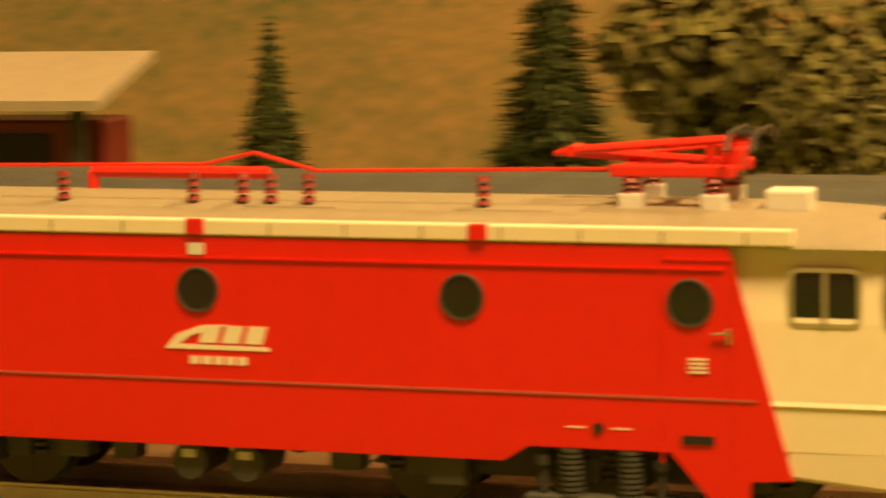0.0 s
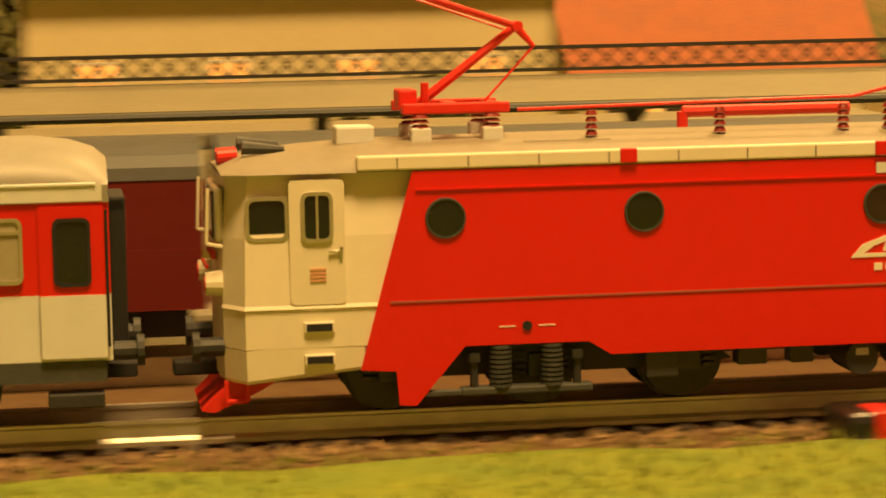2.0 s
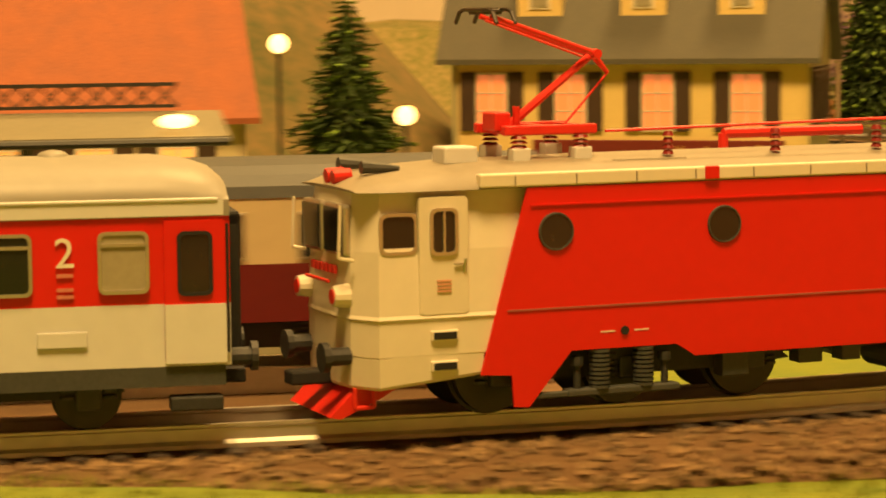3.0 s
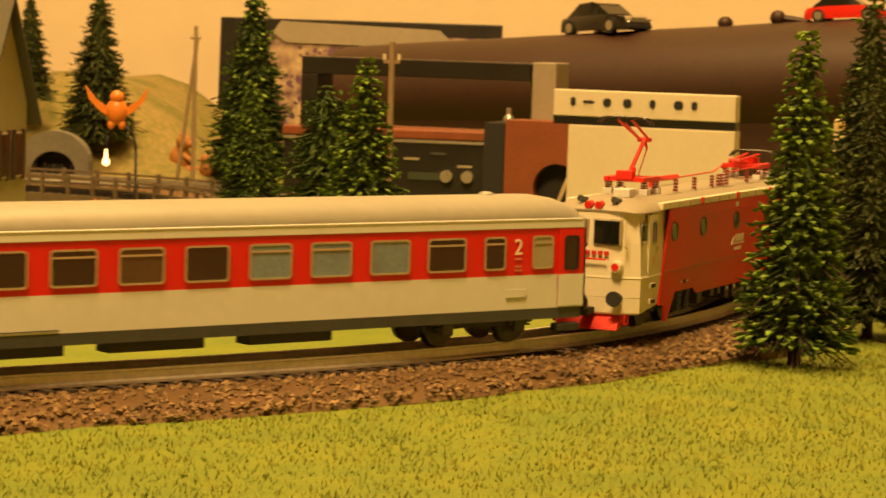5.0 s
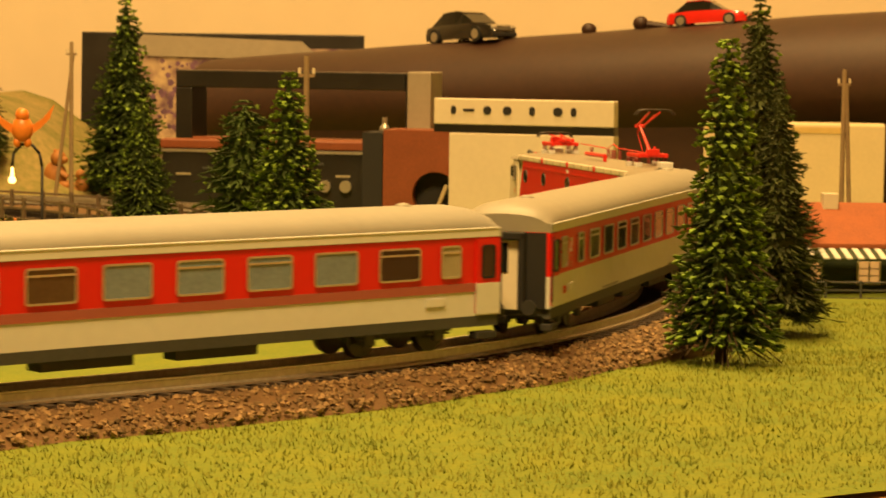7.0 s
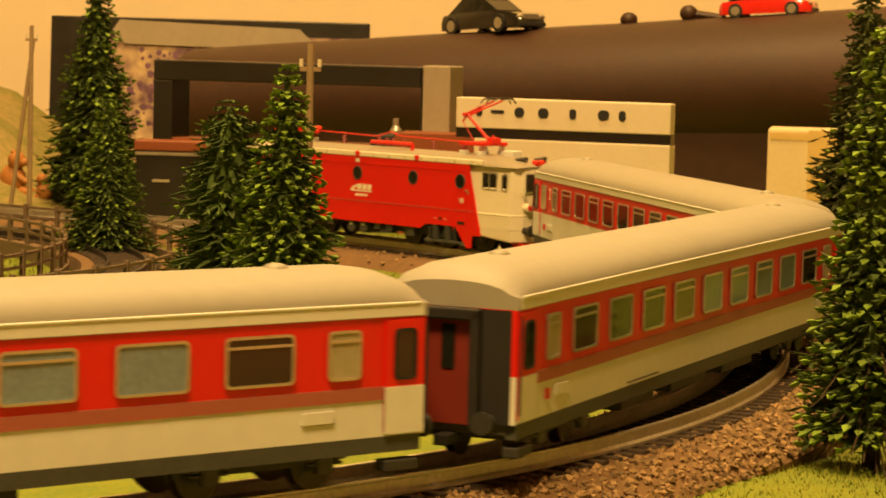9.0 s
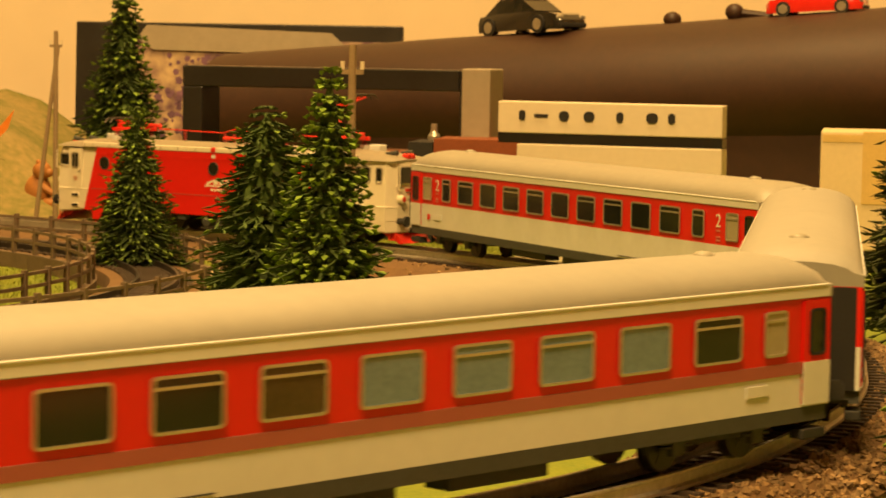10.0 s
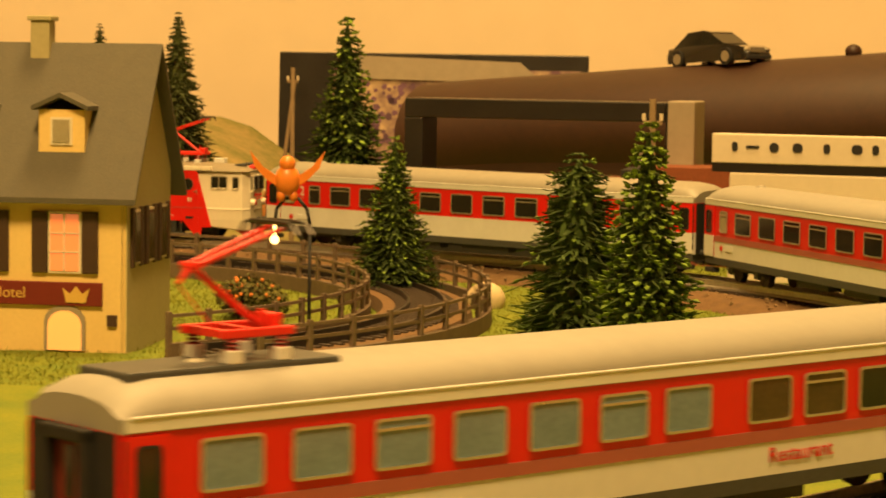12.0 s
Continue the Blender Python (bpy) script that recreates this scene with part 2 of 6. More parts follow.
# ---- the line of the railway: straight, then a curve that bends back, by its curvature every 0.15 m ----
CX, CY, RAD, TH = -0.2834, 1.0212, 0.6237, radians(-68.435)
HEAD = TH + math.pi / 2
BENDS = [0.000, 0.000, 0.230, 2.000, 0.100, 2.400, 1.975, 1.853, 2.236, 1.735, 1.821, 1.446, 1.808, 1.830, 1.717, 1.603, 1.530, 1.491, 1.466]
S0, DS = -1.40, 0.01
ALONG = np.arange(S0, 2.9, DS)
BEND = np.interp(ALONG, -0.30 + 0.15 * np.arange(len(BENDS)), BENDS, left=0.0)
TURN = HEAD + np.concatenate(([0], np.cumsum((BEND[1:] + BEND[:-1]) / 2 * DS)))
MIDTURN = (TURN[1:] + TURN[:-1]) / 2
LINE_X = CX + math.cos(TH) * RAD + math.cos(HEAD) * S0 + np.concatenate(([0], np.cumsum(np.cos(MIDTURN) * DS)))
LINE_Y = CY + math.sin(TH) * RAD + math.sin(HEAD) * S0 + np.concatenate(([0], np.cumsum(np.sin(MIDTURN) * DS)))


def on_track(s, off=0.0):
    """Place and heading at s metres along the line; off to the outside of the curve."""
    h = float(np.interp(s, ALONG, TURN))
    return float(np.interp(s, ALONG, LINE_X)) + math.sin(h) * off, float(np.interp(s, ALONG, LINE_Y)) - math.cos(h) * off, h


def behind(s, k, z=0.0):
    """A place s along the straight and k behind it."""
    x, y, h = on_track(min(s, 0), -k)
    if s > 0:
        x, y = x + math.cos(h) * s, y + math.sin(h) * s
    return Vector((x, y, z))


def level(x, y):
    """Height of the grassed ground."""
    z = -0.012
    d = Vector((x - CX, y - CY))
    n0 = Vector((math.cos(TH), math.sin(TH)))
    s, k = d.dot(Vector((-n0.y, n0.x))), d.dot(n0) - RAD
    z += 0.0100 * max(0, min(1, (k - 0.026) / 0.012)) * max(0, min(1, (0.10 - s) / 0.12))
    z -= 0.010 * max(0, min(1, (x - 0.30) / 0.12)) * max(0, min(1, (y - 0.75) / 0.15))
    return z


# ---- the room and the ground ----
def build_setting():
    bm = bmesh.new()
    nx, ny = 110, 120
    x0, x1, y0, y1 = -1.5, 0.95, 0.02, 1.95
    grid = []
    for j in range(ny + 1):
        row = []
        for i in range(nx + 1):
            x, y = x0 + (x1 - x0) * i / nx, y0 + (y1 - y0) * j / ny
            # the near corner of the baseboard is cut off at a slant
            cut = 0.430 + (x - 0.315) * 0.75
            y = max(y, cut) if x > 0.1 else max(y, 0.02)
            row.append(bm.verts.new((x, y, level(x, y) + 0.0012 * noise.noise((x * 30, y * 30, 0)))))
        grid.append(row)
    for j in range(ny):
        for i in range(nx):
            q = [grid[j][i], grid[j][i + 1], grid[j + 1][i + 1], grid[j + 1][i]]
            if (q[0].co - q[3].co).length > 1e-6:
                bm.faces.new(q)
    whole("ground", bm, GRASS, "green and ochre flocked grass of the layout", kind="structure", smooth=True)
    whole("table", bbox(-1.6, 1.1, -0.01, 2.0, -0.06, -0.026, 0.003), WOOD, "orange-brown varnished wooden layout board", "table", kind="structure")
    bm = bmesh.new()
    pts = [(0.10, 0.279), (1.1, 1.029), (1.1, -0.01), (0.10, -0.01)]
    lo, hi = [bm.verts.new((x, y, -0.0258)) for x, y in pts], [bm.verts.new((x, y, -0.0136)) for x, y in pts]
    bm.faces.new(lo), bm.faces.new(hi[::-1])
    for i in range(4):
        bm.faces.new((lo[i], lo[(i + 1) % 4], hi[(i + 1) % 4], hi[i]))
    whole("board_corner", bm, WOOD, "bare orange-brown wooden corner of the layout", kind="structure")
    whole("wall_north", bbox(-3, 3, 2.25, 2.35, -0.9, 1.8), WALL, "warm cream plaster wall", kind="structure")
    whole("wall_south", bbox(-3, 3, -2.1, -2.0, -0.9, 1.8), WALL, "warm cream plaster wall", kind="structure")
    whole("wall_west", bbox(-3.1, -3, -2, 2.25, -0.9, 1.8), WALL, "warm cream plaster wall", kind="structure")
    whole("wall_east", bbox(3, 3.1, -2, 2.25, -0.9, 1.8), WALL, "warm cream plaster wall", kind="structure")
    whole("floor", bbox(-3, 3, -2, 2.25, -1.0, -0.9), WOOD, "brown wooden room floor", kind="structure")
    whole("ceiling", bbox(-3, 3, -2, 2.25, 1.8, 1.9), WALL, "cream plaster ceiling", kind="structure")


def steps(s0, s1, d):
    n = max(1, int(round((s1 - s0) / d)))
    return [s0 + (s1 - s0) * i / n for i in range(n + 1)]


def ribbon(bm, path, profile):
    """Sweep a profile (across, up) along rows of (x, y, heading)."""
    rings = []
    for x, y, h in path:
        ox, oy = math.sin(h), -math.cos(h)
        rings.append([(x + ox * a, y + oy * a, z) for a, z in profile])
    return sweep(bm, rings)


def build_track():
    track = thing("railway_track", "model railway track with bright rails on brown ballast", "railway track", kind="structure")
    line = [on_track(s) for s in steps(-1.25, 2.6, 0.02)]
    bed = [(-0.034, -0.013), (-0.026, -0.0075), (-0.020, -0.0052), (0.020, -0.0052), (0.027, -0.0078), (0.034, -0.0120), (0.034, -0.018), (-0.034, -0.018)]
    part("ballast_bed", ribbon(bmesh.new(), line, bed), BALLAST, track, "brown ballast bed")
    for side in (-1, 1):
        a = side * 0.0083
        prof = [(a - 0.0011, -0.0044), (a + 0.0011, -0.0044), (a + 0.0011, -0.0036), (a + 0.0003, -0.003), (a + 0.0003, -0.001), (a + 0.0006, -0.0007),
                (a + 0.0006, -0.0002), (a - 0.0006, -0.0002), (a - 0.0006, -0.0007), (a - 0.0003, -0.001), (a - 0.0003, -0.003), (a - 0.0011, -0.0036)]
        part("rail", ribbon(bmesh.new(), line, prof), STEEL, track, "bright steel rail")
    me = to_mesh("sleeper", bbox(-0.0014, 0.0014, -0.0150, 0.0150, -0.0062, -0.0043), TIE)
    for s in steps(-0.62, 0.98, 0.0068):
        x, y, h = on_track(s)
        ob = new("sleeper", me)
        ob.parent = track
        ob.matrix_basis = pose(x, y, 0, 0, 0, math.degrees(h))
    bm = bmesh.new()
    for s in steps(0.987, 2.4, 0.0068):
        x, y, h = on_track(s)
        box(bm, -0.0014, 0.0014, -0.015, 0.015, -0.0062, -0.0043, m=pose(x, y, 0, 0, 0, math.degrees(h)))
    tagged(part("far_sleepers", bm, TIE, track), kind="stuff")
    # second line, parallel behind the first
    second = thing("siding_track", "second railway track beside the platform", "railway track", kind="structure")
    h = HEAD
    path = [(*behind(s, 0.066)[:2], h) for s in (-1.2, 0.10)]
    part("ballast_bed", ribbon(bmesh.new(), path, [(-0.02, -0.013), (-0.02, -0.0055), (0.03, -0.0055), (0.03, -0.013)]), BALLAST, second)
    for a in (-0.0083, 0.0083):
        part("rail", ribbon(bmesh.new(), path, [(a - 0.0006, -0.0055), (a + 0.0006, -0.0055), (a + 0.0006, -0.0002), (a - 0.0006, -0.0002)]), STEEL, second)
    # loose stones on both shoulders
    rng = random.Random(5)
    verts, faces = [], []
    base = [(1, 0, 0), (-1, 0, 0), (0, 1, 0), (0, -1, 0), (0, 0, 1), (0, 0, -1)]
    tri = [(0, 2, 4), (2, 1, 4), (1, 3, 4), (3, 0, 4), (2, 0, 5), (1, 2, 5), (3, 1, 5), (0, 3, 5)]
    for k in range(15000):
        s = rng.uniform(-0.62, 1.0) if k < 12500 else rng.uniform(1.0, 2.2)
        a = rng.choice((rng.uniform(0.0155, 0.035), rng.uniform(0.0155, 0.035), rng.uniform(-0.030, 0.0155)))
        if abs(abs(a) - 0.0083) < 0.0022:
            continue
        z = -0.0050 if abs(a) < 0.02 else -0.0050 - (abs(a) - 0.02) * 0.36
        x, y, h = on_track(s, a)
        r = rng.uniform(0.0006, 0.00155)
        q = Euler((rng.random() * 6, rng.random() * 6, rng.random() * 6)).to_matrix()
        n = len(verts)
        for b in base:
            p = q @ (Vector(b) * r * rng.uniform(0.65, 1.25))
            verts.append((x + p.x, y + p.y, z + p.z * 0.8))
        faces += [(n + i, n + j, n + l) for i, j, l in tri]
    me = bpy.data.meshes.new("ballast_stones")
    me.from_pydata(verts, [], faces)
    me.materials.append(STONE)
    ob = new("ballast_stones", me)
    ob.parent = track
    tagged(ob, "loose brown ballast stones", kind="stuff")


def near_line(x, y, lo, hi):
    """Whether a place lies between lo and hi outside of the line."""
    i = int(np.argmin((LINE_X - x) ** 2 + (LINE_Y - y) ** 2))
    a = (x - LINE_X[i]) * math.sin(TURN[i]) - (y - LINE_Y[i]) * math.cos(TURN[i])
    return lo < a < hi


def build_grass():
    rng = random.Random(9)
    verts, faces = [], []
    count = 0
    while count < 120000:
        k = rng.random()
        if k < 0.72:
            x, y = rng.uniform(-0.35, 0.62), rng.uniform(0.30, 1.1)
            if not near_line(x, y, 0.0325, 0.4) or y < 0.435 + (x - 0.315) * 0.75:
                continue
        else:
            x, y = rng.uniform(-0.05, 0.34), rng.uniform(0.95, 1.62)
            if near_line(x, y, -0.034, 0.045):
                continue
        count += 1
        z = level(x, y)
        h, a, l = rng.uniform(0.0008, 0.0019), rng.random() * 6.28, rng.uniform(0.0004, 0.0014)
        w = 0.00022
        n = len(verts)
        c, s = math.cos(a), math.sin(a)
        verts += [(x - s * w, y + c * w, z), (x + s * w, y - c * w, z), (x + c * l, y + s * l, z + h)]
        faces.append((n, n + 1, n + 2))
    me = bpy.data.meshes.new("grass")
    me.from_pydata(verts, [], faces)
    me.materials.append(BLADE)
    tagged(new("grass", me), "short flocked grass fibres, green to ochre", "grass", kind="stuff")


# ---- trees ----
def conifer(x, y, z, height, radius, seed, label, needle, tips=0.5, droop=0.5, levels=46, taper=0.85, group="model fir trees"):
    rng = random.Random(seed)
    t = thing("fir_tree", label, "tree", pose(x, y, z, 0, 0, rng.uniform(0, 360)), group)
    bm = bmesh.new()
    rod(bm, (0, 0, -0.002), (0, 0, height * 0.97), height * 0.022, height * 0.003, 7)
    part("trunk", bm, BARK, t, smooth=True)
    core = bmesh.new()
    rings = []
    for k in range(15):
        f = k / 14
        r = radius * 0.52 * (1 - f) ** taper + height * 0.004
        rings.append([(r * rng.uniform(0.8, 1.2) * math.cos(6.283 * j / 12), r * rng.uniform(0.8, 1.2) * math.sin(6.283 * j / 12), height * (0.10 + 0.86 * f)) for j in range(12)])
    sweep(core, rings)
    part("inner_foliage", core, needle, t)
    crown, tip = ([], []), ([], [])

    def blade(store, a, b, w, up):
        vs, fs = store
        n = len(vs)
        d = b - a
        side = d.cross(Vector((0, 0, 1)))
        side = (side if side.length > 1e-7 else Vector((1, 0, 0))).normalized() * w
        mid = a + d * 0.55 + Vector((0, 0, up))
        vs += [a, mid + side, mid - side, b, mid - Vector((0, 0, w * 1.2))]
        fs += [(n, n + 1, n + 4), (n, n + 4, n + 2), (n + 1, n + 3, n + 4), (n + 2, n + 4, n + 3), (n, n + 2, n + 1), (n + 1, n + 2, n + 3)]

    for k in range(levels):
        f = (k + rng.random() * 0.8) / levels
        zc = height * (0.10 + 0.90 * f)
        r = radius * (1 - f) ** taper * rng.uniform(0.82, 1.12) + radius * 0.05
        nb = int(12 + 22 * (1 - f))
        for j in range(nb):
            a = 6.283 * (j + rng.random()) / nb
            rr = r * rng.uniform(0.65, 1.1)
            c, s = math.cos(a), math.sin(a)
            p0 = Vector((c * rr * 0.08, s * rr * 0.08, zc))
            p1 = Vector((c * rr, s * rr, zc - droop * rr * rng.uniform(0.3, 1.0)))
            blade(crown, p0, p1, rr * 0.055 + height * 0.004, height * 0.003)
            for q in range(4):
                u = rng.uniform(0.35, 0.95)
                b = p0.lerp(p1, u)
                e = b + Vector((c * 0.6 + rng.uniform(-1, 1), s * 0.6 + rng.uniform(-1, 1), rng.uniform(-0.6, 0.5))) * rr * 0.26
                blade(crown, b, e, height * 0.0055, 0)
            if rng.random() < tips:
                e = p1 + Vector((c, s, rng.uniform(-0.6, 0.6))) * height * 0.022
                blade(tip, p1 - (p1 - p0) * 0.08, e, height * 0.0115, height * 0.004)
    for nm, (vs, fs), mt in (("crown", crown, needle), ("tip_foliage", tip, TIP)):
        if vs:
            me = bpy.data.meshes.new(nm)
            me.from_pydata(vs, [], fs)
            me.materials.append(mt)
            ob = new(nm, me)
            ob.parent = t
    return t


def build_trees():
    g = level
    # beside the curve, in front of the train
    tree = conifer(0.414, 0.796, g(0.414, 0.796), 0.119, 0.0190, 11, "loose bright-tipped fir tree with bare lower twigs", NEEDLE, 0.75, 0.35, 44, 0.75)
    bm = bmesh.new()
    rng = random.Random(3)
    for k in range(70):
        a, zz = rng.random() * 6.28, rng.uniform(0.006, 0.04)
        r = rng.uniform(0.012, 0.024)
        rod(bm, (0, 0, zz + 0.006), (math.cos(a) * r, math.sin(a) * r, max(0.001, zz - rng.uniform(0.004, 0.014))), 0.0004, 0.0002, 4)
    part("bare_twigs", bm, BARK, tree, "thin brown bare twigs")
    conifer(0.451, 0.955, g(0.451, 0.955), 0.112, 0.021, 12, "slim dark green fir tree behind the curve", NEEDLE_BLACK, 0.0, 0.4, 54)
    conifer(0.463, 1.157, g(0.463, 1.157), 0.150, 0.030, 13, "tall dark green fir tree by the hut", NEEDLE_BLACK, 0.05, 0.4, 60)
    # inside the curve
    conifer(0.249, 0.886, g(0.249, 0.886), 0.100, 0.023, 14, "fir tree with bright green flocked tips", NEEDLE, 0.85, 0.3, 44)
    conifer(0.226, 0.942, g(0.226, 0.942), 0.088, 0.0235, 15, "full dark green fir tree with a blunt top", NEEDLE, 0.1, 0.3, 44, 0.45)
    conifer(0.131, 1.312, g(0.131, 1.312), 0.080, 0.022, 16, "small fir tree with pale frosted tips", NEEDLE, 0.55, 0.3, 44)
    # outside, beyond the far side of the curve
    conifer(0.071, 1.660, -0.012, 0.146, 0.032, 17, "tall fir tree behind the far track", NEEDLE, 0.3, 0.35, 54)
    conifer(-0.032, 1.632, 0.012, 0.122, 0.026, 18, "dark fir tree on the hillside", NEEDLE_BLACK, 0.0, 0.4, 50)
    conifer(-0.083, 1.639, 0.041, 0.085, 0.018, 19, "dark fir tree on the hilltop", NEEDLE_BLACK, 0.0, 0.4, 44)
    # in the village behind the station
    p = behind(0.115, 0.40)
    conifer(p.x, p.y, -0.012, 0.088, 0.028, 20, "broad olive-green fir tree in the village", NEEDLE, 0.25, 0.3, 40)
    p = behind(-0.665, 0.36)
    conifer(p.x, p.y, -0.012, 0.072, 0.015, 21, "slim dark fir tree near the old coaches", NEEDLE_BLACK, 0.0, 0.4, 40)
    p = behind(-0.62, 0.52)
    conifer(p.x, p.y, -0.012, 0.10, 0.024, 22, "dark fir tree far behind the station", NEEDLE_BLACK, 0.0, 0.4, 40)
    for k, (s, b, r, h) in enumerate(((-0.485, 0.30, 0.030, 0.062), (-0.372, 0.33, 0.022, 0.052), (-0.10, 0.34, 0.022, 0.058), (-0.52, 0.46, 0.05, 0.085), (-0.245, 0.52, 0.05, 0.075))):
        p = behind(s, b)
        shrub(p.x, p.y, -0.012, r, h, 40 + k)
    shrub(0.0765, 1.1946, -0.012, 0.016, 0.018, 61, True)


def shrub(x, y, z, r, h, seed, flowers=False):
    rng = random.Random(seed)
    t = thing("shrub", "round olive-brown foam shrub" if not flowers else "low green shrub with orange blossoms", "bush", pose(x, y, z), "village shrubs")
    bm = bmesh.new()
    for k in range(4):
        a = rng.random() * 6.28
        rod(bm, (0, 0, -0.001), (math.cos(a) * r * 0.4, math.sin(a) * r * 0.4, h * 0.6), r * 0.06, r * 0.03, 5)
    part("stem", bm, BARK, t)
    vs, fs = [], []
    lumps = [(Vector((rng.gauss(0, 0.38) * r, rng.gauss(0, 0.38) * r, h * rng.uniform(0.35, 0.8))), r * rng.uniform(0.4, 0.62)) for _ in range(9)]
    for k in range(2600):
        c, q = rng.choice(lumps)
        d = Vector((rng.gauss(0, 1), rng.gauss(0, 1), rng.gauss(0, 1))).normalized()
        p = c + d * q * rng.uniform(0.75, 1.05)
        if p.z < 0.001:
            continue
        u = Vector((rng.gauss(0, 1), rng.gauss(0, 1), rng.gauss(0, 1))).normalized() * r * 0.07
        w = u.cross(d).normalized() * r * 0.06
        n = len(vs)
        vs += [p - u, p + w, p + u + d * r * 0.03, p - w]
        fs.append((n, n + 1, n + 2, n + 3))
    me = bpy.data.meshes.new("foliage")
    me.from_pydata(vs, [], fs)
    me.materials.append(BUSH)
    ob = new("foliage", me)
    ob.parent = t
    if flowers:
        bm = bmesh.new()
        for k in range(40):
            c, q = rng.choice(lumps)
            d = Vector((rng.gauss(0, 1), -abs(rng.gauss(0, 1)), abs(rng.gauss(0, 1)))).normalized()
            ball(bm, c + d * q, 0.0009, u=5, v=4)
        part("blossoms", bm, ORANGE, t, "small orange blossoms")


# ---- rolling stock ----
def bogie(parent, x, wheels, r, spring=False, name="bogie"):
    """A two- or three-axle truck with side frames, boxes and springs."""
    b = new(name)
    b.parent = parent
    b.location = (x, 0, 0)
    b.empty_display_size = 0.005
    span = max(wheels) + r * 1.1
    for side in (-1, 1):
        y = side * 0.0118
        frame = bmesh.new()
        prism(frame, [(-span, 0.0068), (-span * 0.9, 0.0095), (-span * 0.3, 0.0100), (0, 0.0085), (span * 0.3, 0.0100), (span * 0.9, 0.0095), (span, 0.0068), (span * 0.6, 0.0058), (-span * 0.6, 0.0058)], y - 0.0008, y + 0.0008)
        part("side_frame", frame, UNDER, b)
        for w in wheels:
            part("axle_box", bbox(w - 0.0022, w + 0.0022, y - 0.0010 + side * 0.0008, y + 0.0010 + side * 0.0008, r - 0.0018, r + 0.0022, 0.0004), UNDER_LIGHT, b)
            sp = bmesh.new()
            for q in (-0.0036, 0.0036):
                for k in range(4):
                    rod(sp, (w + q, y + side * 0.0006, 0.0058 + k * 0.0011), (w + q, y + side * 0.0006, 0.0063 + k * 0.0011), 0.0013, n=8)
            part("coil_spring", sp, UNDER_LIGHT, b)
    part("bolster", bbox(-0.004, 0.004, -0.011, 0.011, 0.006, 0.012), UNDER, b)
    axles = []
    for w in wheels:
        bm = bmesh.new()
        rod(bm, (0, -0.010, 0), (0, 0.010, 0), 0.0009, n=8)
        for side in (-1, 1):
            y = side * 0.0078
            rod(bm, (0, y - 0.0011, 0), (0, y + 0.0011, 0), r, n=28)
            rod(bm, (0, y - side * 0.0012, 0), (0, y - side * 0.0017, 0), r * 1.09, n=28)
            rod(bm, (0, y + side * 0.0011, 0), (0, y + side * 0.0014, 0), r * 0.35, n=10)
            for k in range(2):
                box(bm, -r * 0.8, r * 0.8, y + side * 0.0011 - 0.0001, y + side * 0.0011 + 0.0002, -0.0003, 0.0003, m=Matrix.Rotation(1.57 * k, 4, "Y"))
        ob = part("wheelset", bm, WHEEL, b, "dark steel wheelset")
        ob.location = (w, 0, r)
        axles.append((ob, r, w))
    return axles


def buffers(parent, x, d):
    for side in (-1, 1):
        bm = bmesh.new()
        y = side * 0.0100
        rod(bm, (x, y, 0.0118), (x + d * 0.004, y, 0.0118), 0.0016, n=10)
        rod(bm, (x + d * 0.004, y, 0.0118), (x + d * 0.0052, y, 0.0118), 0.0026, n=14)
        part("buffer", bm, UNDER, parent)


